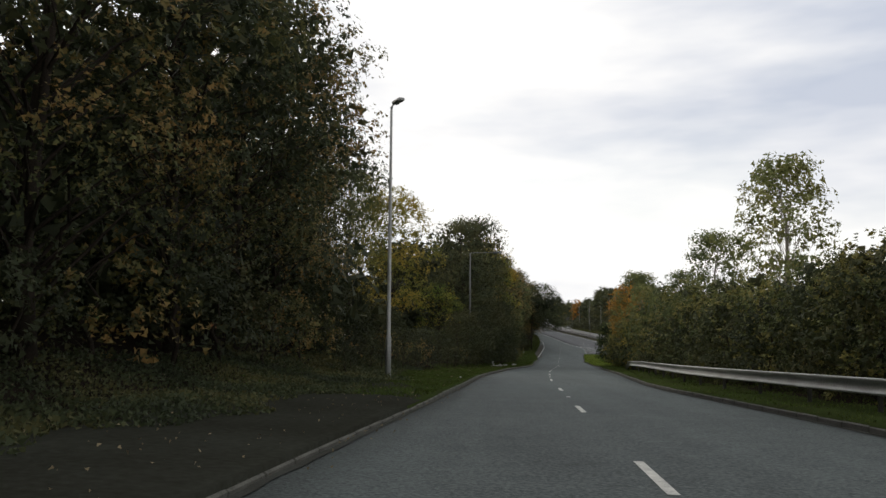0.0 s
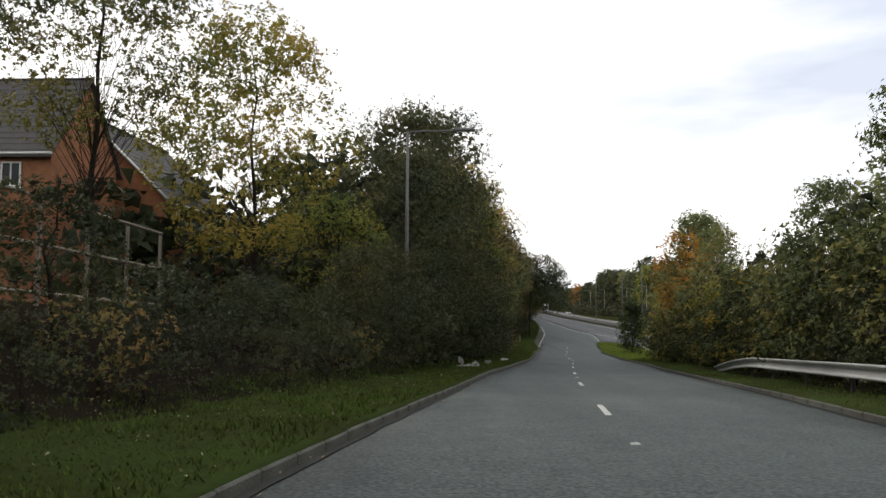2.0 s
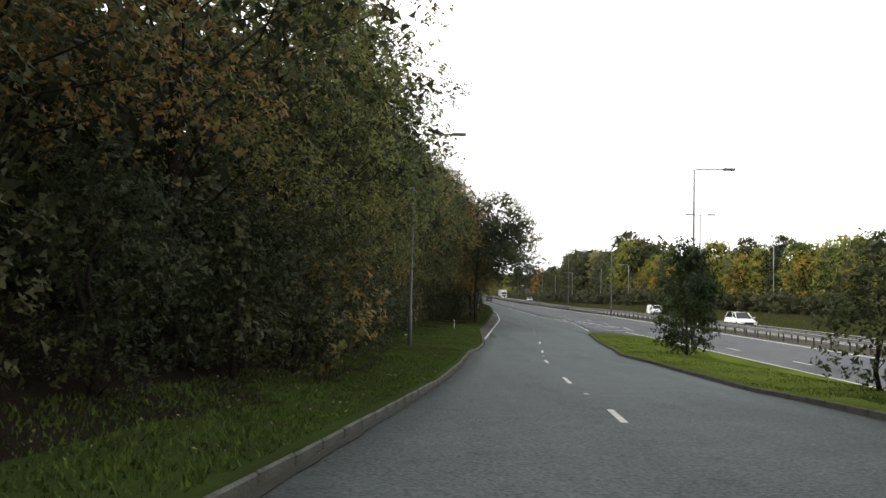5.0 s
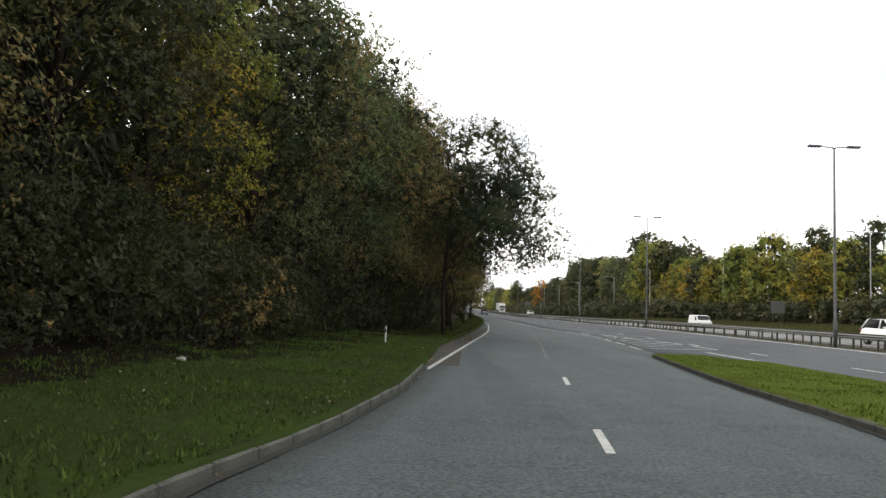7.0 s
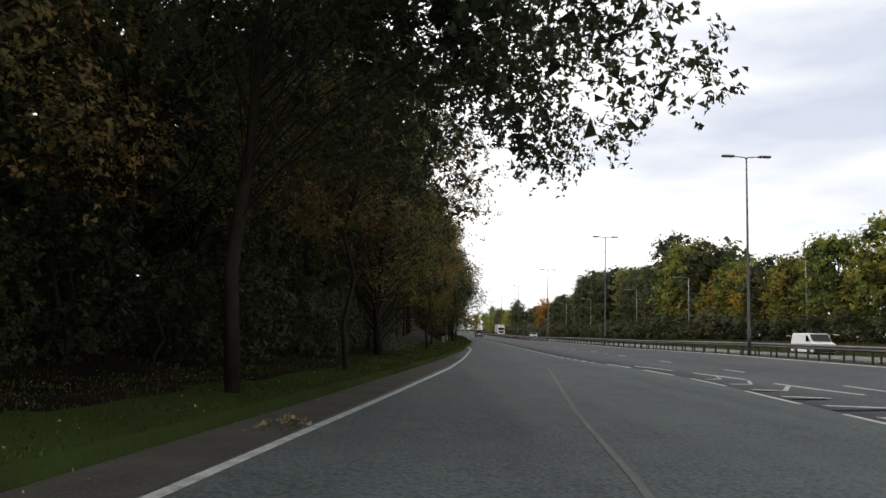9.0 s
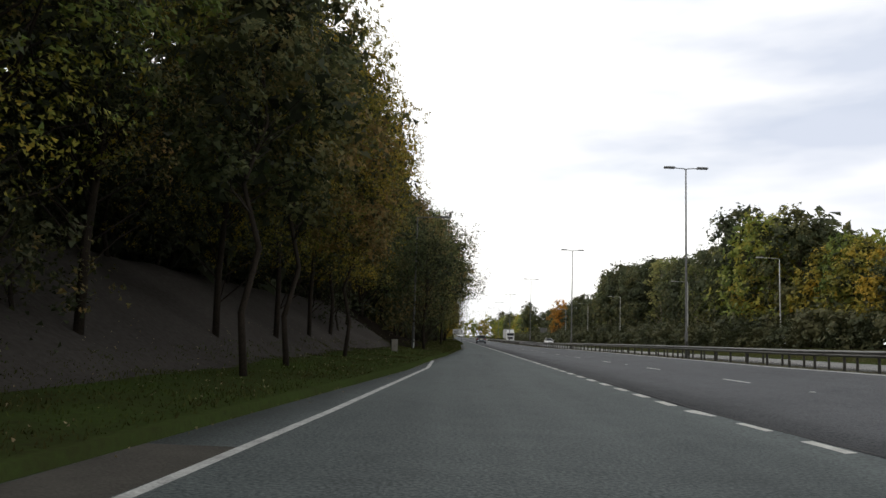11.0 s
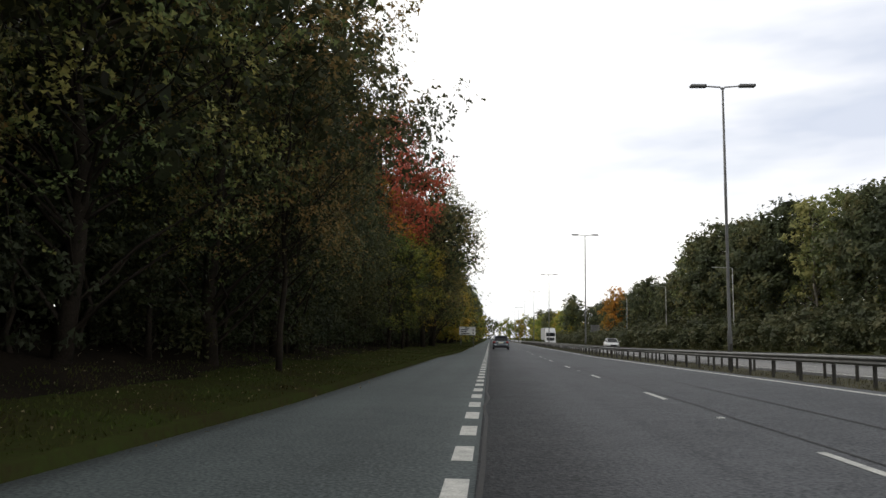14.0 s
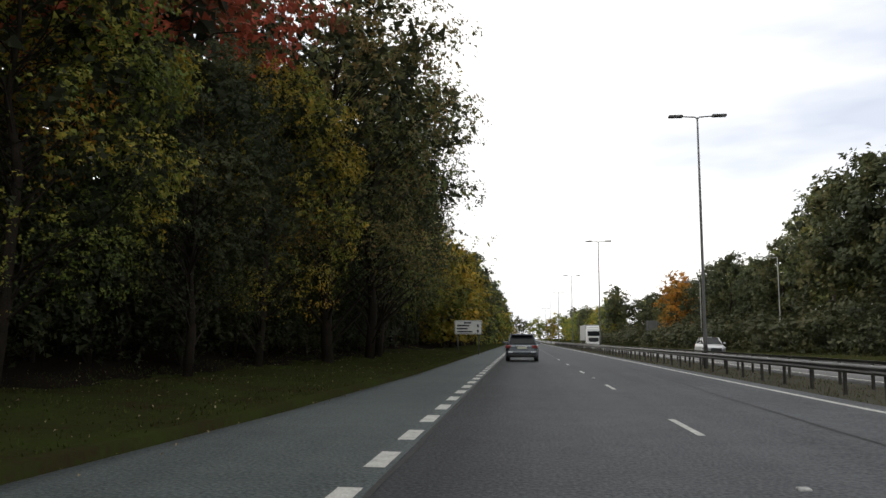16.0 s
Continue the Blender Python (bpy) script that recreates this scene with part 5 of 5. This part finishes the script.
def make_sign(w, h, base, rows, face=None):
    """A direction sign: white panel with dark rim on two posts; its lines cannot be read and are plain bars."""
    root = new("road_sign")
    for x in (0.25, w - 0.25):
        bm = bmesh.new()
        tube(bm, [(x, 0.05, -0.3), (x, 0.05, base + h)], [0.045, 0.045], 8)
        part("post", bm, M_LAMP, root)
    bm = bmesh.new()
    box(bm, 0, w, -0.02, 0.0, base, base + h, 0.008)
    panel = part("panel", bm, face or M_SIGN, root)
    bm = bmesh.new()
    for a in ((0.03, w - 0.03, 0.03, 0.06), (0.03, w - 0.03, h - 0.06, h - 0.03), (0.03, 0.06, 0.06, h - 0.06), (w - 0.06, w - 0.03, 0.06, h - 0.06)):
        box(bm, a[0], a[1], -0.026, -0.0205, base + a[2], base + a[3])
    part("rim", bm, M_INK, panel)
    for x0, x1, z0, z1 in rows:
        bm = bmesh.new()
        box(bm, x0, x1, -0.026, -0.0205, base + z0, base + z1)
        part("text_bar", bm, M_INK, panel)
    return tagged(root, "white direction sign with dark lines on two posts", "road sign")


sg = make_sign(2.2, 1.1, 1.55, [(0.75, 1.35, 0.85, 0.97), (0.2, 1.2, 0.62, 0.75), (0.2, 1.05, 0.38, 0.5), (0.2, 1.45, 0.14, 0.26), (1.8, 1.95, 0.55, 0.8), (1.8, 1.95, 0.14, 0.36)])
sg.matrix_basis = pose(-3.8, 146.0, ground_z(-3.0, 146.0) - 0.1)
sg2 = make_sign(1.6, 1.3, 1.4, [], M_LAMP)
sg2.matrix_basis = pose(27.2, 2.0, ground_z(27.0, 2.0) - 0.1, 0, 0, 180)
sg3 = make_sign(2.2, 2.1, 2.2, [], M_LAMP)
sg3.matrix_basis = pose(26.3, 226.0, ground_z(25.5, 226.0) - 0.1, 0, 0, 180)
tagged(sg3, "grey back of a tall two-post sign on the far verge")
tagged(sg2, "grey back of a sign on two posts on the verge")


# ---- litter on the verge ----
def crumple(name, size, seed, label):
    """A crumpled paper or plastic lump."""
    bm = bmesh.new()
    bmesh.ops.create_icosphere(bm, subdivisions=3, radius=1.0)
    for v in bm.verts:
        q = v.co.copy()
        s = 0.75 + 0.55 * noise.noise((q.x * 1.7 + seed, q.y * 1.7, q.z * 1.7)) + 0.25 * noise.noise((q.x * 5 + seed, q.y * 5, q.z * 5))
        v.co = Vector((q.x * size[0], q.y * size[1], max(q.z, -0.4) * size[2])) * s
    ob = part(name, bm, M_LITTER)
    return tagged(ob, label, "litter", "roadside litter")


for i, (x, y, sx, sz, lb) in enumerate(((-19.75, -125.7, 0.34, 0.1, "flattened pale plastic sack on the verge"), (-19.25, -124.4, 0.3, 0.18, "crumpled white plastic bag on the verge"), (-19.45, -125.1, 0.24, 0.12, "torn pale wrapping on the verge"),
                                        (-18.7, -119.9, 0.12, 0.08, "scrap of white paper by the kerb"), (-18.65, -117.2, 0.42, 0.04, "bent pale strip of plastic by the kerb"), (-18.7, -115.7, 0.16, 0.1, "folded white card in the grass"), (-18.5, -115.0, 0.2, 0.1, "clear crumpled plastic wrapping in the grass"), (-17.45, -108.2, 0.3, 0.1, "white plastic sheeting by the undergrowth"), (-17.7, -111.5, 0.2, 0.1, "crumpled white wrapper by the kerb"),
                                        (-21.6, -156.0, 0.08, 0.05, "small white scrap of paper by the kerb"), (-16.6, -66.0, 0.12, 0.07, "small pale scrap in the grass"))):
    c = crumple("litter", (sx, sx * 0.7, sz), i * 3.1, lb)
    c.location = (x, y, ground_z(x, y) + 0.35 * sz)
    c.rotation_euler = (0, 0, i * 1.3)


def make_carton(x, y):
    """A battered carton stood on a broken leg of board."""
    root = new("battered_carton")
    bm = bmesh.new()
    box(bm, -0.17, 0.17, -0.1, 0.1, 0.38, 0.8, 0.01)
    for v in bm.verts:
        v.co.x += 0.12 * (v.co.z - 0.4) * -1 + 0.03 * noise.noise(v.co * 4)
    part("box", bm, M_LITTER, root)
    bm = bmesh.new()
    tube(bm, [(0.0, 0, -0.05), (0.06, 0.02, 0.2), (0.04, 0, 0.42)], [0.07, 0.06, 0.09], 5)
    part("leg", bm, M_LITTER, root)
    root.location, root.scale = (x, y, ground_z(x, y) - 0.05), (0.6, 0.6, 0.6)
    return tagged(root, "battered pale carton standing in the undergrowth", "litter", "roadside litter")


make_carton(-19.85, -125.6)


# ---- vehicles ----
def make_car(length, width, height, paint, label, estate=True, wheel=0.33):
    """A car with body, glasshouse, roof, wheels and lamps; it points along +y, its middle at the origin."""
    root = new("car")
    L, W = length / 2, width / 2
    # lower body: (y, half width, bottom, belt)
    belt = height * 0.63
    st = [(-L, W * 0.76, 0.42, belt * 0.84), (-L + 0.14, W * 0.92, 0.26, belt * 0.95), (-L + 0.6, W, 0.22, belt * 1.02), (-0.3, W, 0.20, belt), (L * 0.42, W, 0.2, belt * 0.97), (L - 0.5, W * 0.96, 0.22, belt * 0.80), (L - 0.12, W * 0.86, 0.28, belt * 0.70), (L, W * 0.70, 0.42, belt * 0.58)]
    bm = bmesh.new()
    rings = []
    for yy, w, b, t in st:
        m = b + (t - b) * 0.55
        rings.append([bm.verts.new(p) for p in ((-w * 0.9, yy, b), (-w, yy, b + 0.1), (-w * 1.0, yy, m), (-w * 0.93, yy, t - 0.04), (-w * 0.85, yy, t), (w * 0.85, yy, t), (w * 0.93, yy, t - 0.04), (w * 1.0, yy, m), (w, yy, b + 0.1), (w * 0.9, yy, b))])
    for a, b in zip(rings, rings[1:]):
        for i in range(10):
            bm.faces.new((a[i], a[(i + 1) % 10], b[(i + 1) % 10], b[i])).smooth = True
    bm.faces.new(rings[0][::-1]), bm.faces.new(rings[-1])
    bmesh.ops.recalc_face_normals(bm, faces=bm.faces)
    body = part("body", bm, paint, root)
    # glasshouse
    bm = bmesh.new()
    r = height - 0.05
    rear0, rear1 = (-L + 0.16, -L + 0.6) if estate else (-L + 0.45, -L + 1.1)
    lo = [(-W * 0.84, rear0), (W * 0.84, rear0), (W * 0.85, L * 0.46), (-W * 0.85, L * 0.46)]
    hi = [(-W * 0.68, rear1), (W * 0.68, rear1), (W * 0.7, L * 0.10), (-W * 0.7, L * 0.10)]
    a = [bm.verts.new((x, y, belt * (1.0 if y < 0 else 0.96))) for x, y in lo]
    b = [bm.verts.new((x, y, r)) for x, y in hi]
    for i in range(4):
        bm.faces.new((a[i], a[(i + 1) % 4], b[(i + 1) % 4], b[i]))
    bm.faces.new(b)
    part("window_glass", bm, M_GLASS_DARK, root, "dark tinted glass")
    ends = [(Vector((lo[i][0], lo[i][1], belt * 0.98)), Vector((hi[i][0], hi[i][1], r))) for i in range(4)]
    ends += [(Vector((sx * W * 0.845, -0.15, belt)), Vector((sx * W * 0.71, -0.15, r))) for sx in (-1, 1)]
    for p, q in ends:
        bm = bmesh.new()
        tube(bm, [p, q], [0.05, 0.045], 5)
        part("pillar", bm, paint, root)
    # roof panel, crowned across and rounded at its edges
    bm = bmesh.new()
    ys_, xs_ = (rear1 - 0.06, rear1 + 0.3, -0.2, L * 0.10 + 0.03), (-0.72, -0.66, -0.35, 0.0, 0.35, 0.66, 0.72)
    drop = (0.035, 0.008, 0.0, 0.04)
    grid = [[bm.verts.new((W * u, yy, height - d_ - 0.09 * abs(u) ** 2.5)) for u in xs_] for yy, d_ in zip(ys_, drop)]
    for ra, rb in zip(grid, grid[1:]):
        for i in range(len(xs_) - 1):
            bm.faces.new((ra[i], ra[i + 1], rb[i + 1], rb[i])).smooth = True
    bmesh.ops.solidify(bm, geom=bm.faces[:], thickness=0.04)
    part("roof", bm, paint, root)
    if estate:
        bm = bmesh.new()
        box(bm, -W * 0.62, W * 0.62, rear1 - 0.24, rear1 - 0.02, r - 0.045, r + 0.0, 0.018)
        part("spoiler", bm, paint, root, "body-coloured roof spoiler")
        for sx in (-1, 1):
            bm = bmesh.new()
            tube(bm, [(sx * W * 0.66, rear1 + 0.2, height - 0.03), (sx * W * 0.67, rear1 + 0.35, height + 0.035), (sx * W * 0.67, L * 0.02, height + 0.035), (sx * W * 0.66, L * 0.1, height - 0.03)], [0.016] * 4, 5)
            part("roof_rail", bm, M_TRIM, root, "black roof rail")
    for sx in (-1, 1):
        bm = bmesh.new()
        box(bm, sx * W * 1.0 - (0.02 if sx > 0 else 0.2), sx * W * 1.0 + (0.2 if sx > 0 else 0.02), L * 0.36, L * 0.36 + 0.09, belt * 0.98, belt * 0.98 + 0.14, 0.03)
        part("door_mirror", bm, paint, root)
        bm = bmesh.new()
        box(bm, sx * W * 0.78 - 0.2, sx * W * 0.78 + 0.12, -L - 0.02, -L + 0.22, belt * 0.74, belt * 0.93, 0.04)
        part("tail_lamp", bm, M_TAIL, root, "red tail lamp")
        bm = bmesh.new()
        box(bm, sx * W * 0.72 - 0.14, sx * W * 0.72 + 0.14, L - 0.22, L + 0.0, belt * 0.6, belt * 0.72, 0.03)
        part("headlamp", bm, M_HEAD, root, "clear headlamp")
    bm = bmesh.new()
    box(bm, -W * 0.86, W * 0.86, -L - 0.06, -L + 0.2, 0.24, 0.42, 0.05)
    part("rear_bumper", bm, M_TRIM, root, "dark plastic bumper")
    bm = bmesh.new()
    box(bm, -W * 0.9, W * 0.9, -L - 0.05, -L + 0.18, 0.42, 0.6, 0.05)
    part("bumper_cover", bm, paint, root)
    for sx in (-1, 1):
        bm = bmesh.new()
        box(bm, sx * W * 0.68 - 0.12, sx * W * 0.68 + 0.12, -L - 0.062, -L - 0.04, 0.49, 0.55, 0.008)
        part("reflector", bm, M_HEAD, root, "pale bumper reflector")
    bm = bmesh.new()
    box(bm, -W * 0.5, W * 0.5, -L - 0.01, -L + 0.12, belt * 0.86, belt * 0.90, 0.012)
    part("tailgate_strip", bm, M_CHROME, root, "bright tailgate strip")
    bm = bmesh.new()
    box(bm, -0.26, 0.26, -L - 0.03, -L + 0.1, belt * 0.72, belt * 0.72 + 0.11, 0.006)
    part("number_plate", bm, M_PLATE, root, "plain pale plate")
    bm = bmesh.new()
    box(bm, -W * 0.5, W * 0.5, L - 0.1, L + 0.02, 0.34, 0.6, 0.03)
    part("grille", bm, M_TRIM, root, "dark front grille")
    for sx in (-1, 1):
        for yy in (-L + 0.82, L - 0.85):
            bm = bmesh.new()
            lathe(bm, [(wheel * 0.6, -0.1), (wheel * 0.96, -0.1), (wheel, -0.06), (wheel, 0.06), (wheel * 0.96, 0.1), (wheel * 0.6, 0.1)], 18, "x", (sx * (W - 0.11), yy, wheel))
            wh = part("wheel", bm, M_TYRE, root, "black rubber tyre")
            bm = bmesh.new()
            lathe(bm, [(0.03, -0.11), (wheel * 0.62, -0.105), (wheel * 0.62, 0.105), (0.03, 0.11)], 12, "x", (sx * (W - 0.11), yy, wheel))
            part("rim", bm, M_CHROME, wh, "silver alloy rim")
    return tagged(root, label, "car")


def make_van(label):
    root = new("van")
    W, L, H = 0.98, 2.4, 1.95
    prof = [(-L, 0.35), (-L - 0.02, 1.0), (-L + 0.12, H - 0.08), (-L + 0.3, H), (0.9, H), (1.15, H - 0.06), (1.85, 1.18), (2.3, 1.02), (2.4, 0.75), (2.4, 0.3), (2.2, 0.22), (-L + 0.1, 0.22)]
    bm = bmesh.new()
    rows = []
    for x, inset in ((-W, 0.08), (-W + 0.07, 0.0), (W - 0.07, 0.0), (W, 0.08)):
        rows.append([bm.verts.new((x * (0.9 if z > 1.15 else 1.0), y * (1 - inset * 0.3), z - (inset if z > H - 0.2 else 0))) for y, z in prof])
    for a, b in zip(rows, rows[1:]):
        for i in range(len(prof)):
            bm.faces.new((a[i], a[(i + 1) % len(prof)], b[(i + 1) % len(prof)], b[i]))
    bm.faces.new(rows[0][::-1]), bm.faces.new(rows[-1])
    bmesh.ops.recalc_face_normals(bm, faces=bm.faces)
    part("body", bm, M_WHITECAR, root)
    bm = bmesh.new()
    v = [bm.verts.new(p) for p in ((-0.78, 1.83, 1.24), (0.78, 1.83, 1.24), (0.76, 1.2, H - 0.1), (-0.76, 1.2, H - 0.1))]
    bm.faces.new(v)
    bmesh.ops.translate(bm, verts=bm.verts, vec=(0, 0.05, 0.03))
    bmesh.ops.solidify(bm, geom=bm.faces[:], thickness=0.02)
    part("windscreen", bm, M_GLASS_DARK, root, "dark windscreen")
    for sx in (-1, 1):
        bm = bmesh.new()
        v = [bm.verts.new(p) for p in ((sx * 0.925, 0.75, 1.2), (sx * 0.925, 1.6, 1.2), (sx * 0.89, 1.1, H - 0.2), (sx * 0.89, 0.75, H - 0.2))]
        bm.faces.new(v)
        bmesh.ops.solidify(bm, geom=bm.faces[:], thickness=0.03)
        part("side_window", bm, M_GLASS_DARK, root, "dark side window")
        bm = bmesh.new()
        box(bm, sx * 0.72 - 0.12, sx * 0.72 + 0.12, 2.25, 2.42, 0.72, 0.92, 0.03)
        part("headlamp", bm, M_HEAD, root, "clear headlamp")
        for yy in (-1.5, 1.55):
            bm = bmesh.new()
            lathe(bm, [(0.2, -0.1), (0.31, -0.1), (0.33, 0.0), (0.31, 0.1), (0.2, 0.1)], 16, "x", (sx * 0.9, yy, 0.33))
            wh = part("wheel", bm, M_TYRE, root, "black rubber tyre")
            bm = bmesh.new()
            lathe(bm, [(0.03, -0.11), (0.2, -0.105), (0.2, 0.105), (0.03, 0.11)], 12, "x", (sx * 0.9, yy, 0.33))
            part("rim", bm, M_CHROME, wh, "grey steel rim")
    bm = bmesh.new()
    box(bm, -0.9, 0.9, 2.3, 2.46, 0.28, 0.55, 0.05)
    part("bumper", bm, M_TRIM, root, "dark plastic bumper")
    return tagged(root, label, "van")


def make_lorry(label):
    root = new("lorry")
    bm = bmesh.new()
    box(bm, -1.2, 1.2, -1.1, 1.1, 0.6, 3.3, 0.12)
    part("cab", bm, M_WHITECAR, root, "white cab")
    bm = bmesh.new()
    box(bm, -1.05, 1.05, 1.08, 1.13, 1.9, 2.75, 0.02)
    part("windscreen", bm, M_GLASS_DARK, root, "dark windscreen")
    bm = bmesh.new()
    box(bm, -0.9, 0.9, 1.08, 1.14, 0.85, 1.6, 0.02)
    part("grille", bm, M_TRIM, root, "dark grille")
    bm = bmesh.new()
    box(bm, -1.2, 1.2, 1.0, 1.2, 0.35, 0.75, 0.05)
    part("bumper", bm, M_WHITECAR, root)
    bm = bmesh.new()
    box(bm, -1.1, 1.1, -0.9, 0.7, 3.3, 3.75, 0.15)
    part("wind_deflector", bm, M_WHITECAR, root)
    bm = bmesh.new()
    box(bm, -1.25, 1.25, -14.0, -1.4, 1.1, 3.95, 0.04)
    part("trailer", bm, M_GREYBOX, root, "grey box trailer")
    for sx in (-1, 1):
        bm = bmesh.new()
        box(bm, sx * 0.85 - 0.15, sx * 0.85 + 0.15, 1.1, 1.22, 0.8, 1.0, 0.02)
        part("headlamp", bm, M_HEAD, root, "clear headlamp")
        for yy in (0.3, -3.0, -10.5, -11.8):
            bm = bmesh.new()
            lathe(bm, [(0.25, -0.14), (0.48, -0.14), (0.5, 0.0), (0.48, 0.14), (0.25, 0.14)], 16, "x", (sx * 1.05, yy, 0.5))
            wh = part("wheel", bm, M_TYRE, root, "black rubber tyre")
            bm = bmesh.new()
            lathe(bm, [(0.05, -0.15), (0.27, -0.145), (0.27, 0.145), (0.05, 0.15)], 12, "x", (sx * 1.05, yy, 0.5))
            part("rim", bm, M_CHROME, wh, "grey steel rim")
    return tagged(root, label, "lorry")


suv = make_car(4.4, 1.82, 1.54, M_BLUEGREY, "blue-grey estate car driving on the inner lane")
suv.matrix_basis = pose(1.55, 129.5, main_z(1.55, 129.5) + 0.005)
for x, y, turn, paint, lb in ((13.9, -40.0, 180, M_WHITECAR, "white hatchback on the opposite carriageway"), (17.0, 150.0, 180, M_SILVER, "silver saloon on the opposite carriageway")):
    c = make_car(4.1, 1.75, 1.48, paint, lb, estate=turn > 0 and paint is M_WHITECAR, wheel=0.31)
    c.matrix_basis = pose(x, y, far_z(x, y) + 0.005, 0, 0, turn)
vn = make_van("white panel van on the opposite carriageway")
vn.matrix_basis = pose(18.6, 4.5, far_z(18.6, 4.5) + 0.005, 0, 0, 180) @ Matrix.Diagonal((0.82, 0.68, 0.74, 1))
lo = make_lorry("white articulated lorry on the opposite carriageway")
lo.matrix_basis = pose(14.6, 226.0, far_z(14.6, 226) + 0.005, 0, 0, 180)


# ---- grass, fallen leaves ----
def blades(name, n, xf, y0, y1, h, material, label, dens=None, seed=3):
    """Loose blades of grass over a stretch of verge. xf(y, u): place across the verge for u from 0 to 1."""
    rg = np.random.default_rng(seed)
    ys = rg.uniform(y0, y1, n)
    us = rg.uniform(0, 1, n)
    v = np.empty((n, 3, 3))
    for i in range(n):
        x = xf(ys[i], us[i])
        y = ys[i]
        z = ground_z(x, y) + relief(x, y) - 0.012
        a = rg.uniform(0, 6.283)
        hh = h * rg.uniform(0.4, 1.3) * (0.75 + 0.7 * noise.noise((x * 0.6, y * 0.6, 5.0)))
        w = 0.009 + 0.012 * rg.uniform()
        lx, ly = rg.normal(0, 0.4, 2) * hh
        v[i] = ((x - w * math.cos(a), y - w * math.sin(a), z), (x + w * math.cos(a), y + w * math.sin(a), z), (x + lx, y + ly, z + max(hh, 0.03)))
    return tagged(part(name, mesh_np(name, v.reshape(-1, 3), np.arange(3 * n).reshape(n, 3)), material), label, "grass", kind="stuff")


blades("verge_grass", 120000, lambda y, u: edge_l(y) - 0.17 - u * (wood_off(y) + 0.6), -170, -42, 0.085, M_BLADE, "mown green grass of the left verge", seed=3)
blades("shaded_verge_grass", 70000, lambda y, u: edge_l(y) - 0.17 - u * (wood_off(y) + 0.6), -42, 150, 0.085, M_BLADE_SHADED, "tired leaf-strewn grass of the left verge, darkened for shade", seed=13)
blades("island_grass", 20000, lambda y, u: edge_r(y) + 0.17 + u * min(MAIN_L - edge_r(y) - 0.35, 5.0), -185, -98, 0.08, M_BLADE, "green grass of the island's edge", seed=4)
blades("island_tip_grass", 30000, lambda y, u: edge_r(y) + 0.17 + u * min(MAIN_L - edge_r(y) - 0.35, 5.0), -98, TIP - 0.3, 0.08, M_BLADE_BRIGHT, "bright mown grass of the island's tip", seed=14)
blades("reserve_grass", 24000, lambda y, u: 8.3 + u * 3.1, -60, 200, 0.11, M_BLADE_DRY, "dry rough grass of the central reserve", seed=5)
blades("far_verge_grass", 20000, lambda y, u: FAR_R + 0.1 + u * 10.5, -60, 220, 0.22, M_BLADE_DRY, "grass of the far verge", seed=6)


def fallen(n, seed=9):
    rg = np.random.default_rng(seed)
    c = np.empty((n, 3))
    for i in range(n):
        y = rg.uniform(-185, 150)
        x = edge_l(y) - 0.2 - (wood_off(y) + 1.5) * rg.uniform() if rg.uniform() < 0.9 else edge_l(y) + 0.5 * rg.uniform() ** 2
        c[i] = (x, y, (ground_z(x, y) + relief(x, y) + 0.05 if x < edge_l(y) - 0.02 else road_z(y) + 0.02))
    v, f = leaf_tris(c, 0.034, rg)
    return tagged(part("fallen_leaves", mesh_np("fallen_leaves", v, f), M_FALLEN), "fallen pale and brown leaves on the verge", "leaves", kind="stuff")


fallen(6000)


def leaf_heap(x, y, n=90, seed=5):
    """A low heap of swept leaves and grit at the road's edge."""
    rg = np.random.default_rng(seed)
    r = np.abs(rg.normal(0, 0.32, n))
    a = rg.uniform(0, 6.283, n)
    c = np.stack([x + r * np.cos(a) * 0.7, y + r * np.sin(a) * 1.3, road_z(y) + 0.02 + 0.07 * np.exp(-(r / 0.25) ** 2) * rg.uniform(0.3, 1.0, n)], 1)
    v, f = leaf_tris(c, 0.085, rg)
    return tagged(part("leaf_heap", mesh_np("leaf_heap", v, f), M_FALLEN), "swept heap of brown and pale fallen leaves", "leaves", kind="stuff")


leaf_heap(-11.75, -57.9)
leaf_heap(-9.6, -38.6, 60, 6)


def ground_cover(n, seed=19):
    """Low creeping growth that hides the soil of the bank below the wood."""
    rg = np.random.default_rng(seed)
    c = np.empty((n, 3))
    for i in range(n):
        y = rg.uniform(-192, -150)
        w = wood_off(y)
        inner = max(litter_off(y) - 0.45, 2.1) + 0.3 * math.sin(y * 0.9) + 0.2 * math.sin(y * 2.3)
        x = edge_l(y) - inner - (w + 2.2 - inner) * rg.uniform()
        c[i] = (x, y, ground_z(x, y) + relief(x, y) + 0.01 + 0.15 * rg.uniform() ** 2)
    v, f = leaf_tris(c, 0.075, rg)
    return tagged(part("ground_cover", mesh_np("ground_cover", v, f), LEAF["dark"]), "low dark green growth on the bank below the wood", "undergrowth", kind="stuff")


ground_cover(46000)

# ---- kerb stones last ----
make_kerb("kerb_left", edge_l, -197, -61.0, -1, "worn concrete kerb along the left of the slip road", M_KERB, sink=lambda y: line(y, (-172, -0.055), (-166, 0.0)))
make_kerb("kerb_right", edge_r, -190, -51.5, 1, "worn concrete kerb along the island, darkened as backlit", M_KERB_BACKLIT)
